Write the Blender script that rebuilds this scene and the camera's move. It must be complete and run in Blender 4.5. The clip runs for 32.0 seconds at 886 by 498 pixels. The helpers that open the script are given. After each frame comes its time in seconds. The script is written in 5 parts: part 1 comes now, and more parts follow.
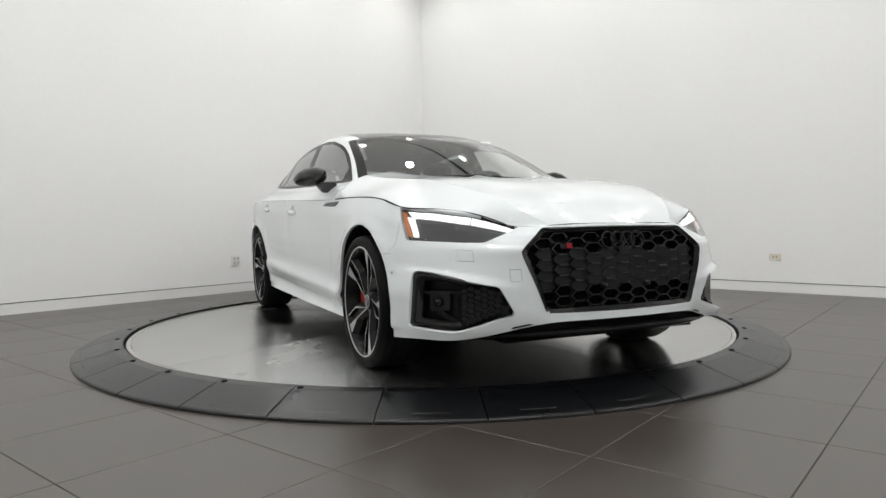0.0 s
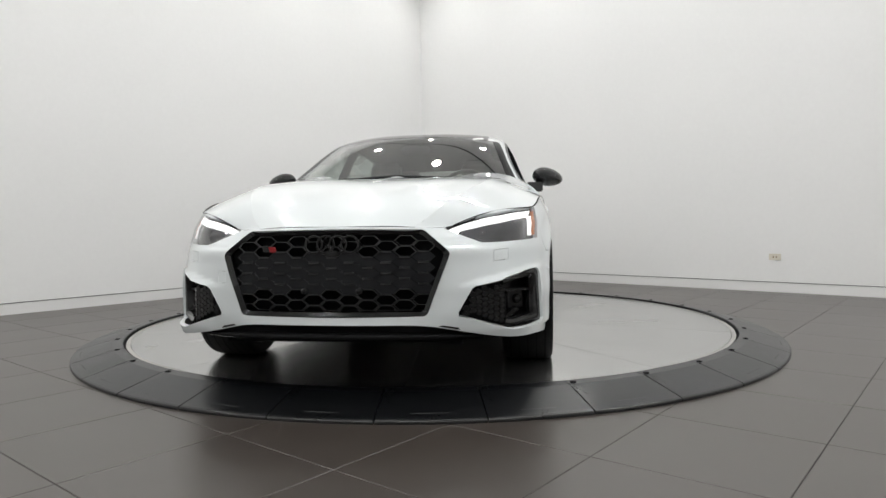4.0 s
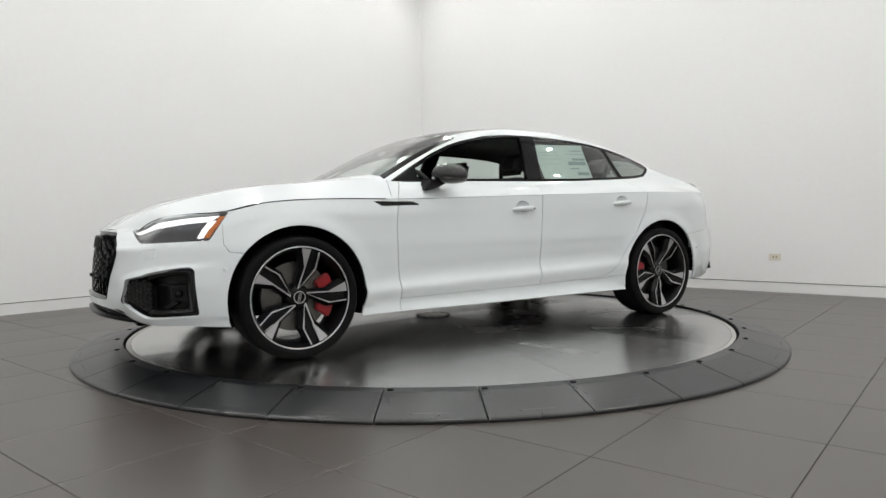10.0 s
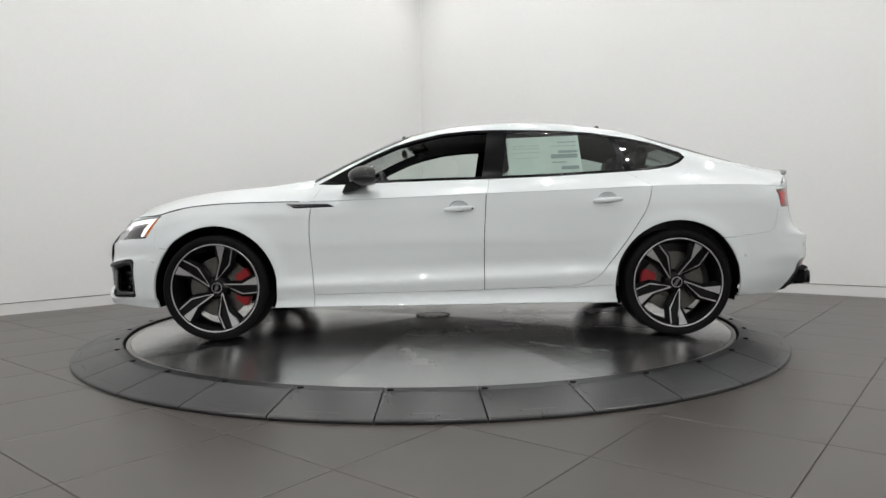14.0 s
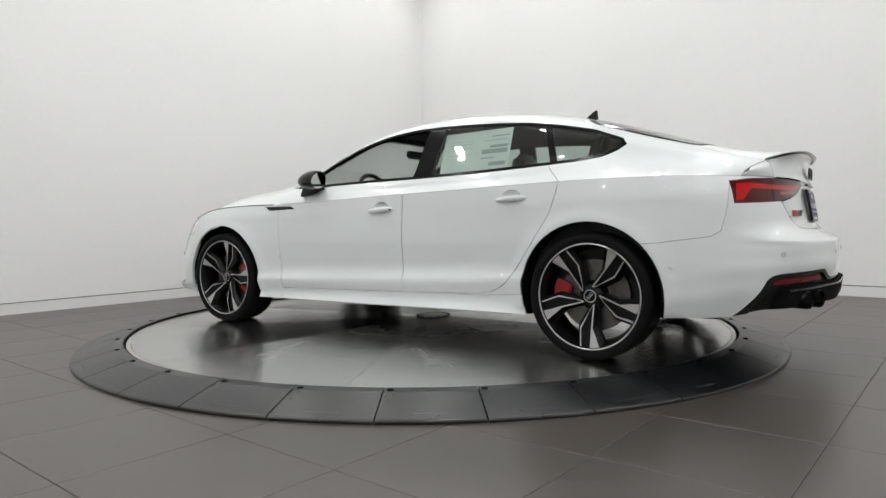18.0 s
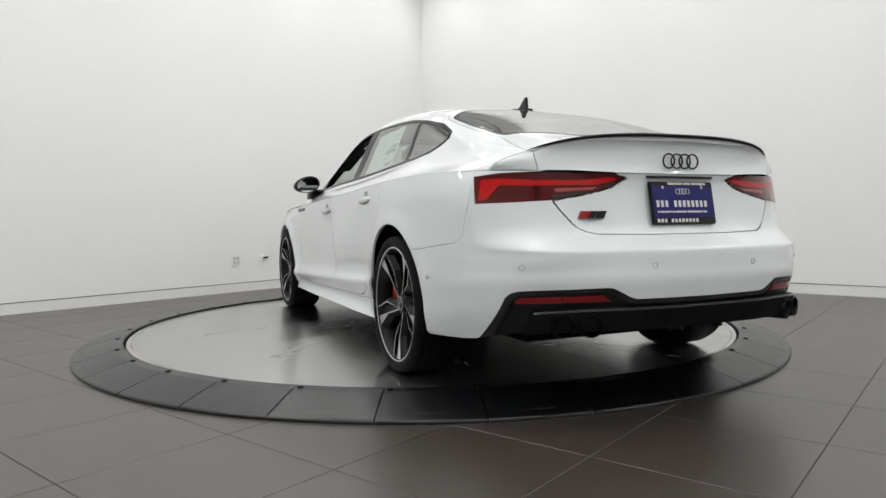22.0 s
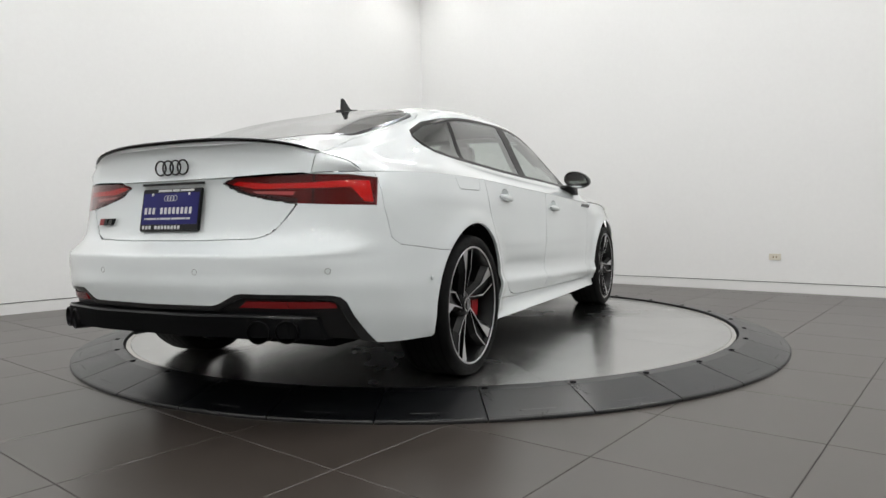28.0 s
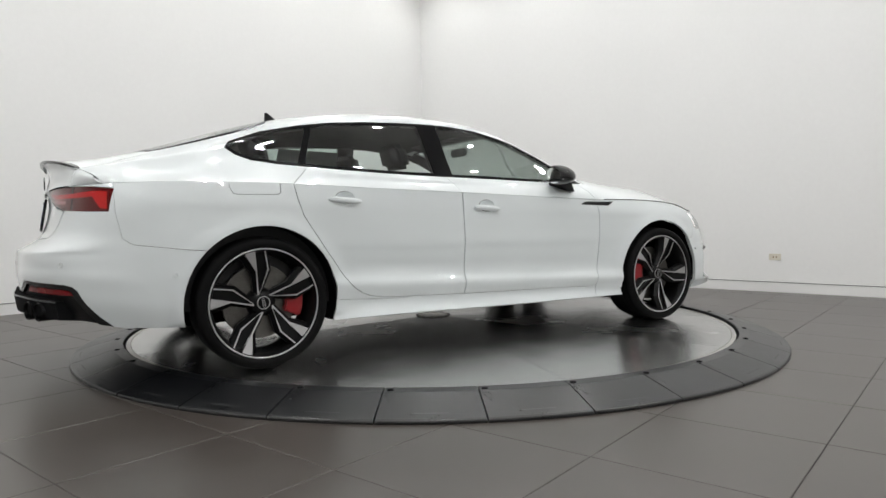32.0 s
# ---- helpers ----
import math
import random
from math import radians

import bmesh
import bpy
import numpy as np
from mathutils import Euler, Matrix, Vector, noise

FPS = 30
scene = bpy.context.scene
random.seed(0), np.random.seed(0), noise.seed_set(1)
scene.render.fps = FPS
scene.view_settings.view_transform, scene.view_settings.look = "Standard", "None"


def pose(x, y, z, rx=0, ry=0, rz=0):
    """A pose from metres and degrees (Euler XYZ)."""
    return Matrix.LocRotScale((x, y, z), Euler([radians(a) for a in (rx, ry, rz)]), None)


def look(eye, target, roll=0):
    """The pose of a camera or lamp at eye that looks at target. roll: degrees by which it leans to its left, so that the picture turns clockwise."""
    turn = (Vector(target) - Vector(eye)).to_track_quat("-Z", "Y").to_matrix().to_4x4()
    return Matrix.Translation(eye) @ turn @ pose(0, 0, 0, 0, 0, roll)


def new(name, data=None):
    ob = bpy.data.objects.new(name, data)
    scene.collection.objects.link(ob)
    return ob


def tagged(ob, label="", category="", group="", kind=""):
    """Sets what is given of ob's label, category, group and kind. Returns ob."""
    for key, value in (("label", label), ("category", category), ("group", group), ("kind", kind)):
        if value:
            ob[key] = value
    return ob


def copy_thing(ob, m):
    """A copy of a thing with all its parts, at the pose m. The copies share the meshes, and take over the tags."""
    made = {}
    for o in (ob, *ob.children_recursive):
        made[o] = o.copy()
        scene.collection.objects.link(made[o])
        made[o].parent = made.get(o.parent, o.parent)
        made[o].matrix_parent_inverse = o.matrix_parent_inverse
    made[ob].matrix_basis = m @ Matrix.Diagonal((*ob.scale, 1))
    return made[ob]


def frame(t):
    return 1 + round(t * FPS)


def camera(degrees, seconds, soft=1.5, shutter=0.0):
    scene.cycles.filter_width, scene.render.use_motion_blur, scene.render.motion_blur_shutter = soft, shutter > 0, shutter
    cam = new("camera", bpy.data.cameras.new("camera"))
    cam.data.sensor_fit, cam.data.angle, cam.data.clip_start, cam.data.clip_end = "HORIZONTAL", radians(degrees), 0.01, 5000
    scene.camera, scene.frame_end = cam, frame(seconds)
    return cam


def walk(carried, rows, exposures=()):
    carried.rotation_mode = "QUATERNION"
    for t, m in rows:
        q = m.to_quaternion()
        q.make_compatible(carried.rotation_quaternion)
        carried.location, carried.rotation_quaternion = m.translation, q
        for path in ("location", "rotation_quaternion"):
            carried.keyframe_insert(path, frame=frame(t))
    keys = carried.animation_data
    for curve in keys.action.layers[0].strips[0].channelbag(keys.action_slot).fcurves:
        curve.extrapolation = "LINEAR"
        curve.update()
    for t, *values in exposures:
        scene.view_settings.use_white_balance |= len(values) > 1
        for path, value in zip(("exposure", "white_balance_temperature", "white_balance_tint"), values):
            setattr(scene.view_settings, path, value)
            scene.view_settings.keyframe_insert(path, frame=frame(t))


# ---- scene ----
import itertools

# ---- camera: a phone on a stand, looking across the turntable into the corner ----
SECONDS = 32.0
EYE = Vector((0.0, -4.8622, 0.7786))
PAN, TILT, ROLL = 0.0164, 0.0404, -0.791
AIM = EYE + Vector((math.sin(PAN) * math.cos(TILT), math.cos(PAN) * math.cos(TILT), -math.sin(TILT)))
EXPOSURES = [(0.0, 0.0), (11.4, 0.0), (11.8, 0.12), (12.0, 0.22), (12.2, -0.02), (12.4, -0.3), (12.6, -0.42), (12.8, -0.44), (13.0, -0.38), (13.2, -0.25), (13.4, -0.15),
             (13.7, -0.1), (14.0, -0.08), (15.0, -0.03), (18.0, -0.02), (22.0, 0.03), (25.0, 0.04), (29.0, 0.03), (32.0, 0.0)]
cam = camera(67.39, SECONDS)
walk(cam, [(0.0, look(EYE, AIM, ROLL)), (SECONDS, look(EYE, AIM, ROLL))], EXPOSURES)

# ---- world and lamps ----
world = bpy.data.worlds.new("world")
scene.world = world
world.use_nodes = True
world.node_tree.nodes["Background"].inputs["Color"].default_value = (0.02, 0.02, 0.02, 1)


# ---- materials ----
def material(name, color, rough=0.5, metal=0.0, coat=0.0, emit=None, power=0.0, spec=0.5):
    m = bpy.data.materials.new(name)
    m.use_nodes = True
    b = m.node_tree.nodes["Principled BSDF"]
    b.inputs["Base Color"].default_value = (*color, 1)
    b.inputs["Roughness"].default_value = rough
    b.inputs["Metallic"].default_value = metal
    b.inputs["Coat Weight"].default_value = coat
    b.inputs["Coat Roughness"].default_value = 0.03
    b.inputs["Specular IOR Level"].default_value = spec
    if emit:
        b.inputs["Emission Color"].default_value = (*emit, 1)
        b.inputs["Emission Strength"].default_value = power
    return m


def grained(m, scale, amount, bump=0.0, fine=6.0, objects=0.0):
    """Adds variation at two scales to a material's colour and gloss, and a fine relief."""
    t = m.node_tree
    b = t.nodes["Principled BSDF"]
    co = t.nodes.new("ShaderNodeTexCoord")
    n1, n2 = t.nodes.new("ShaderNodeTexNoise"), t.nodes.new("ShaderNodeTexNoise")
    n1.inputs["Scale"].default_value, n2.inputs["Scale"].default_value = scale, scale * fine
    n1.inputs["Detail"].default_value, n2.inputs["Detail"].default_value = 4, 3
    mix = t.nodes.new("ShaderNodeMath")
    mix.operation = "ADD"
    for n, k in ((n1, 0), (n2, 1)):
        t.links.new(co.outputs["Object"], n.inputs["Vector"])
        t.links.new(n.outputs["Fac"], mix.inputs[k])
    value = t.nodes.new("ShaderNodeMapRange")
    value.inputs["From Min"].default_value, value.inputs["From Max"].default_value = 0.7, 1.3
    value.inputs["To Min"].default_value, value.inputs["To Max"].default_value = 1 - amount, 1 + amount
    t.links.new(mix.outputs[0], value.inputs["Value"])
    out = value.outputs[0]
    if objects:
        info = t.nodes.new("ShaderNodeObjectInfo")
        r = t.nodes.new("ShaderNodeMapRange")
        r.inputs["To Min"].default_value, r.inputs["To Max"].default_value = 1 - objects, 1 + objects
        t.links.new(info.outputs["Random"], r.inputs["Value"])
        mul = t.nodes.new("ShaderNodeMath")
        mul.operation = "MULTIPLY"
        t.links.new(out, mul.inputs[0])
        t.links.new(r.outputs[0], mul.inputs[1])
        out = mul.outputs[0]
    hsv = t.nodes.new("ShaderNodeHueSaturation")
    hsv.inputs["Color"].default_value = b.inputs["Base Color"].default_value
    t.links.new(out, hsv.inputs["Value"])
    t.links.new(hsv.outputs[0], b.inputs["Base Color"])
    rough = t.nodes.new("ShaderNodeMath")
    rough.operation = "MULTIPLY"
    rough.inputs[1].default_value = b.inputs["Roughness"].default_value
    t.links.new(value.outputs[0], rough.inputs[0])
    t.links.new(rough.outputs[0], b.inputs["Roughness"])
    if bump:
        bp = t.nodes.new("ShaderNodeBump")
        bp.inputs["Strength"].default_value, bp.inputs["Distance"].default_value = bump, 0.002
        t.links.new(n2.outputs["Fac"], bp.inputs["Height"])
        t.links.new(bp.outputs[0], b.inputs["Normal"])
    return m


def clear(name, tint, rough=0.0, gloss=0.13):
    """Thin glass: tinted see-through with a Fresnel gloss."""
    m = bpy.data.materials.new(name)
    m.use_nodes = True
    t = m.node_tree
    t.nodes.remove(t.nodes["Principled BSDF"])
    see, shine, mix, lw, p5, gain = (t.nodes.new("ShaderNode" + n) for n in ("BsdfTransparent", "BsdfGlossy", "MixShader", "LayerWeight", "Math", "MapRange"))
    see.inputs["Color"].default_value = (*tint, 1)
    shine.inputs["Roughness"].default_value = rough
    lw.inputs["Blend"].default_value = 0.5
    p5.operation = "POWER"
    p5.inputs[1].default_value = 3.2
    gain.inputs["To Min"].default_value = gloss
    t.links.new(lw.outputs["Facing"], p5.inputs[0])
    t.links.new(p5.outputs[0], gain.inputs["Value"])
    t.links.new(gain.outputs[0], mix.inputs[0])
    t.links.new(see.outputs[0], mix.inputs[1])
    t.links.new(shine.outputs[0], mix.inputs[2])
    t.links.new(mix.outputs[0], t.nodes["Material Output"].inputs["Surface"])
    return m


WALL = grained(material("wall_paint", (0.85, 0.85, 0.842), 0.6), 0.6, 0.012, 0.05, 40)
BASE = material("baseboard_paint", (0.8, 0.8, 0.79), 0.45)
FLOOR = grained(material("floor_tile", (0.047, 0.038, 0.032), 0.33, spec=1.0), 0.7, 0.025, 0.0, 4, 0.04)
# shade of the recessed joint above the baseboard, put into its colour
REVEAL_SHADE = material("reveal_shade", (0.12, 0.12, 0.12), 0.6)
GROUT = material("grout", (0.03, 0.027, 0.024), 0.8)
RUBBER = grained(material("ring_rubber", (0.0042, 0.0046, 0.0055), 0.3, spec=0.55), 5, 0.12, 0.12, 30, 0.06)
SCUFF = material("scuff", (0.06, 0.06, 0.062), 0.5)
def brushed(name, color, rough):
    """Brushed sheet metal: a grain along the sheet's own x, cloudy gloss, sheets that differ."""
    m = material(name, color, rough, 1.0, coat=0.0)
    t = m.node_tree
    b = t.nodes["Principled BSDF"]
    b.inputs["Anisotropic"].default_value = 0.7
    co, mp, streak, cloud, spots, info = (t.nodes.new("ShaderNode" + n) for n in ("TexCoord", "Mapping", "TexNoise", "TexNoise", "TexNoise", "ObjectInfo"))
    mp.inputs["Scale"].default_value = (1.5, 12, 1)
    t.links.new(co.outputs["Object"], mp.inputs["Vector"])
    t.links.new(mp.outputs[0], streak.inputs["Vector"])
    t.links.new(co.outputs["Object"], cloud.inputs["Vector"])
    t.links.new(co.outputs["Object"], spots.inputs["Vector"])
    streak.inputs["Scale"].default_value, cloud.inputs["Scale"].default_value, spots.inputs["Scale"].default_value = 1.0, 2.2, 9.0
    streak.inputs["Detail"].default_value, cloud.inputs["Detail"].default_value, spots.inputs["Detail"].default_value = 3, 5, 6
    total = None
    for node, lo, hi, out in ((streak, 0.97, 1.03, "Fac"), (cloud, 0.88, 1.14, "Fac"), (info, 0.88, 1.16, "Random"), (spots, 0.98, 1.02, "Fac")):
        r = t.nodes.new("ShaderNodeMapRange")
        if out == "Fac":
            r.inputs["From Min"].default_value, r.inputs["From Max"].default_value = 0.3, 0.7
        r.inputs["To Min"].default_value, r.inputs["To Max"].default_value = lo, hi
        t.links.new(node.outputs[out], r.inputs["Value"])
        mul = t.nodes.new("ShaderNodeMath")
        mul.operation = "MULTIPLY"
        t.links.new(r.outputs[0], mul.inputs[0])
        if total is None:
            mul.inputs[1].default_value = rough
        else:
            t.links.new(total, mul.inputs[1])
        total = mul.outputs[0]
    t.links.new(total, b.inputs["Roughness"])
    tint = t.nodes.new("ShaderNodeMapRange")
    tint.inputs["From Min"].default_value, tint.inputs["From Max"].default_value = 0.3, 0.7
    tint.inputs["To Min"].default_value, tint.inputs["To Max"].default_value = 0.96, 1.03
    t.links.new(spots.outputs["Fac"], tint.inputs["Value"])
    hsv = t.nodes.new("ShaderNodeHueSaturation")
    hsv.inputs["Color"].default_value = (*color, 1)
    t.links.new(tint.outputs[0], hsv.inputs["Value"])
    t.links.new(hsv.outputs[0], b.inputs["Base Color"])
    vt = t.nodes.new("ShaderNodeVectorTransform")
    vt.vector_type, vt.convert_from, vt.convert_to = "VECTOR", "OBJECT", "WORLD"
    vt.inputs[0].default_value = (1, 0, 0)
    t.links.new(vt.outputs[0], b.inputs["Tangent"])
    return m


STEEL = brushed("disc_steel", (0.55, 0.55, 0.54), 0.22)
STEEL_EDGE = material("steel_edge", (0.62, 0.6, 0.57), 0.3, 1.0)
PAINT = material("white_paint", (0.7, 0.74, 0.748), 0.3, 0, 1.0)
LAMP = material("lamp_glow", (1, 1, 1), 0.5, emit=(1, 0.998, 0.985), power=268)
IVORY = material("ivory_plastic", (0.72, 0.68, 0.58), 0.4)
SOCKET = material("socket_plastic", (0.6, 0.6, 0.59), 0.5)
BROWN = material("brown_plastic", (0.25, 0.17, 0.1), 0.5)
GLASS = clear("clear_glass", (0.77, 0.86, 0.815))
GLASS_SCREEN = clear("screen_glass", (0.84, 0.9, 0.87), gloss=0.27)
GLASS_REAR = clear("rear_glass", (0.84, 0.9, 0.87), gloss=0.45)
GLASS_TINT = clear("tinted_glass", (0.71, 0.79, 0.755))
GLASS_LAMP = clear("lamp_glass", (0.88, 0.88, 0.88), gloss=0.07)
GLASS_RED = clear("red_glass", (0.85, 0.3, 0.3), gloss=0.04)
BLACK_GLOSS = material("black_gloss", (0.005, 0.005, 0.0054), 0.14, spec=0.35)
BLACK_SATIN = material("black_satin", (0.006, 0.006, 0.0064), 0.28, spec=0.3)
TRIM = material("trim_gloss", (0.005, 0.005, 0.0055), 0.22, spec=0.08)
GRILLE_EDGE = material("grille_edge", (0.008, 0.0085, 0.0095), 0.16, spec=0.5)
WHEEL_BLACK = material("wheel_black", (0.004, 0.004, 0.0043), 0.3, spec=0.2)
BLACK_MATT = material("black_matt", (0.0036, 0.0038, 0.0043), 0.75, spec=0.08)
BLACK_CLOTH = grained(material("black_leather", (0.014, 0.014, 0.015), 0.55), 60, 0.3, 0.2)
BLACK_CHROME = material("black_chrome", (0.016, 0.016, 0.017), 0.3, 1.0)
CARBON = grained(material("carbon_shell", (0.01, 0.01, 0.011), 0.14, spec=0.4), 300, 0.6)
TYRE = grained(material("tyre_rubber", (0.005, 0.005, 0.0052), 0.6, spec=0.1), 60, 0.2, 0.1)
BRIGHT = grained(material("machined_alloy", (0.55, 0.55, 0.56), 0.3, 0.9), 40, 0.04)
BRAKE = grained(material("brake_steel", (0.14, 0.135, 0.125), 0.4, 0.9), 30, 0.2)
GREY = material("grey_metal", (0.2, 0.2, 0.2), 0.35, 0.6)
CHROME = material("chrome", (0.7, 0.7, 0.7), 0.1, 1.0)
MIRROR = material("mirror_glass", (0.8, 0.8, 0.8), 0.02, 1.0)
LAMP_CASE = material("lamp_case", (0.05, 0.05, 0.055), 0.25, 0.4)
LAMP_GREY = material("lamp_grey", (0.6, 0.58, 0.58), 0.2)
RED_LAMP = material("red_lamp", (0.78, 0.012, 0.016), 0.15)
REFLECTOR = material("reflector_red", (0.17, 0.004, 0.006), 0.2)
RED_DARK = material("red_dark", (0.1, 0.003, 0.005), 0.3, spec=0.2)
RED_PAINT = material("red_paint", (0.27, 0.008, 0.012), 0.3)
AMBER = material("amber_lens", (0.62, 0.17, 0.02), 0.2)
DRL = material("light_strip", (0.9, 0.9, 0.9), 0.3, emit=(1, 1, 1), power=1.1)
WHITE = material("white_print", (0.62, 0.62, 0.62), 0.5)
BLUE = material("blue_print", (0.01, 0.01, 0.115), 0.4, spec=0.3)
PAPER = grained(material("paper", (0.85, 0.88, 0.86), 0.6), 12, 0.05)
INK = material("ink", (0.4, 0.44, 0.46), 0.6)
# ---- room ----
WALL_TURN, TILE_TURN = 48.43, 49.96
A = Vector((math.cos(radians(WALL_TURN)), math.sin(radians(WALL_TURN)), 0))
B = Vector((A.y, -A.x, 0))
NEAR_L, NEAR_R, ROOM, CEIL = -3.603, 3.874, 13.2, 4.4


def part(name, bm, mat, parent=None, label="", smooth=False):
    me = bpy.data.meshes.new(name)
    bm.to_mesh(me)
    bm.free()
    if smooth:
        me.polygons.foreach_set("use_smooth", [True] * len(me.polygons))
    for m in mat if isinstance(mat, (list, tuple)) else [mat]:
        me.materials.append(m)
    ob = new(name, me)
    ob.parent = parent
    if label:
        ob["label"] = label
    return ob


def box(bm, lo, hi, m=None):
    r = bmesh.ops.create_cube(bm, size=1)
    for v in r["verts"]:
        v.co = Vector([lo[i] + (v.co[i] + 0.5) * (hi[i] - lo[i]) for i in range(3)])
        if m:
            v.co = m @ v.co
    return r["verts"]


def lathe(bm, prof, n, a0=0.0, a1=360.0):
    full = a1 - a0 >= 360
    rows = []
    for i in range(n if full else n + 1):
        a = radians(a0 + (a1 - a0) * i / n)
        rows.append([bm.verts.new((r * math.cos(a), r * math.sin(a), z)) for r, z in prof])
    for i in range(n):
        p, q = rows[i], rows[(i + 1) % len(rows)]
        for j in range(len(prof) - 1):
            bm.faces.new((p[j], q[j], q[j + 1], p[j + 1]))
    return rows


# room axes: a along A (wall_right stands at a = NEAR_R), b along B (wall_left stands at b = NEAR_L)
ROOM_M = Matrix(((A.x, B.x, 0, 0), (A.y, B.y, 0, 0), (0, 0, 1, 0), (0, 0, 0, 1)))
ROOM_R = Matrix(((A.x, -B.x, 0, 0), (A.y, -B.y, 0, 0), (0, 0, 1, 0), (0, 0, 0, 1)))
FAR_A, FAR_B = NEAR_R - ROOM, NEAR_L + ROOM


def room_box(name, lo, hi, mat):
    bm = bmesh.new()
    box(bm, lo, hi, ROOM_M)
    bmesh.ops.recalc_face_normals(bm, faces=bm.faces[:])
    return tagged(part(name, bm, mat), kind="structure")


REVEAL, BOARD = 0.107, 0.098
room_box("wall_right", (NEAR_R, NEAR_L - 0.2, REVEAL), (NEAR_R + 0.2, FAR_B + 0.2, CEIL), WALL)
room_box("wall_left", (FAR_A - 0.2, NEAR_L - 0.2, REVEAL), (NEAR_R, NEAR_L, CEIL), WALL)
# unseen walls, added behind the camera to close the room and bounce light
room_box("unseen_wall_back", (FAR_A - 0.2, NEAR_L, 0), (FAR_A, FAR_B + 0.2, CEIL), WALL)
room_box("unseen_wall_side", (FAR_A, FAR_B, 0), (NEAR_R, FAR_B + 0.2, CEIL), WALL)
tagged(room_box("baseboard_right", (NEAR_R + 0.002, NEAR_L - 0.19, 0), (NEAR_R + 0.19, FAR_B + 0.19, BOARD), BASE), "white flush baseboard")
tagged(room_box("baseboard_left", (FAR_A - 0.19, NEAR_L - 0.19, 0), (NEAR_R + 0.002, NEAR_L - 0.002, BOARD), BASE), "white flush baseboard")
room_box("reveal_right", (NEAR_R + 0.03, NEAR_L - 0.15, BOARD), (NEAR_R + 0.15, FAR_B + 0.15, REVEAL), REVEAL_SHADE)
room_box("reveal_left", (FAR_A - 0.15, NEAR_L - 0.15, BOARD), (NEAR_R + 0.03, NEAR_L - 0.03, REVEAL), REVEAL_SHADE)
room_box("ceiling", (FAR_A - 0.2, NEAR_L - 0.2, CEIL), (NEAR_R + 0.2, FAR_B + 0.2, CEIL + 0.1), WALL)
floor = room_box("floor", (FAR_A - 0.19, NEAR_L - 0.19, -0.2), (NEAR_R + 0.19, FAR_B + 0.19, -0.003), GROUT)

# recessed downlights; rows behind the camera are added to light sides facing it
down = None
for a, b in itertools.product([3.1 - 1.55 * i for i in range(8)], [-2.85 + 1.55 * i for i in range(8)]):
    m = ROOM_R @ pose(a, -b, CEIL - 0.002)
    if down is None:
        down = tagged(new("downlight"), "round white recessed downlight, lit", "lamp", "ceiling downlights")
        bm = bmesh.new()
        lathe(bm, [(0.062, -0.002), (0.066, -0.008), (0.082, -0.007), (0.086, 0.0)], 28)
        part("trim_ring", bm, WALL, down)
        bm = bmesh.new()
        bmesh.ops.create_circle(bm, cap_ends=True, segments=20, radius=0.064, matrix=pose(0, 0, -0.004, 180))
        part("lens", bm, LAMP, down, "glowing lens")
        down.matrix_basis = m
    else:
        copy_thing(down, m)

# dark linear slot in the ceiling, between two rows of downlights
slot = tagged(new("ceiling_slot"), "long black linear air slot in the white ceiling", "air slot")
bm = bmesh.new()
box(bm, (2.3, -3.3, CEIL - 0.012), (2.35, 6.0, CEIL - 0.001), ROOM_M)
bmesh.ops.recalc_face_normals(bm, faces=bm.faces[:])
part("slot_frame", bm, BLACK_SATIN, slot)
for a in (2.312, 2.33):
    bm = bmesh.new()
    box(bm, (a, -3.29, CEIL - 0.016), (a + 0.008, 5.99, CEIL - 0.011), ROOM_M)
    bmesh.ops.recalc_face_normals(bm, faces=bm.faces[:])
    part("slot_blade", bm, BLACK_MATT, slot)

# wall outlets
outlet = tagged(new("wall_outlet"), "ivory wall outlet plate on the white wall", "outlet", "wall outlets")
bm = bmesh.new()
box(bm, (-0.006, -0.058, -0.033), (0.0, 0.058, 0.033))
bmesh.ops.bevel(bm, geom=bm.edges[:], offset=0.003, segments=2, affect="EDGES")
part("plate", bm, IVORY, outlet)
for y in (-0.014, 0.016):
    bm = bmesh.new()
    box(bm, (-0.0075, y - 0.006, -0.009), (-0.005, y + 0.006, 0.006))
    part("socket", bm, BROWN, outlet)
outlet.matrix_basis = ROOM_R @ pose(NEAR_R, -1.346, 0.368)
switch = tagged(new("wall_outlet"), "white upright wall outlet plate on the white wall", "outlet", "wall outlets")
bm = bmesh.new()
box(bm, (-0.055, 0, -0.06), (0.055, 0.013, 0.06))
bmesh.ops.bevel(bm, geom=bm.edges[:], offset=0.003, segments=2, affect="EDGES")
part("plate", bm, BASE, switch)
for x in (-0.022, 0.022):
    for z in (-0.022, 0.022):
        bm = bmesh.new()
        box(bm, (x - 0.017, 0.011, z - 0.019), (x + 0.017, 0.0145, z + 0.019))
        socket = part("socket", bm, SOCKET, switch, "grey socket insert")
        for dx, dz in ((-0.006, 0.005), (0.006, 0.005), (0, -0.008)):
            bm = bmesh.new()
            box(bm, (x + dx - 0.0022, 0.0135, z + dz - 0.0045), (x + dx + 0.0022, 0.0149, z + dz + 0.0045))
            part("slit", bm, BROWN, socket)
switch.matrix_basis = ROOM_R @ pose(0.630, -NEAR_L, 0.367, 0, 0, 180)
stub = tagged(new("wall_hook"), "small dark metal hook on the white wall", "hook")
bm = bmesh.new()
lathe(bm, [(0.001, 0.034), (0.012, 0.033), (0.02, 0.026), (0.027, 0.006), (0.028, 0.0)], 20)
part("rose", bm, BASE, stub, "white domed base", smooth=True)
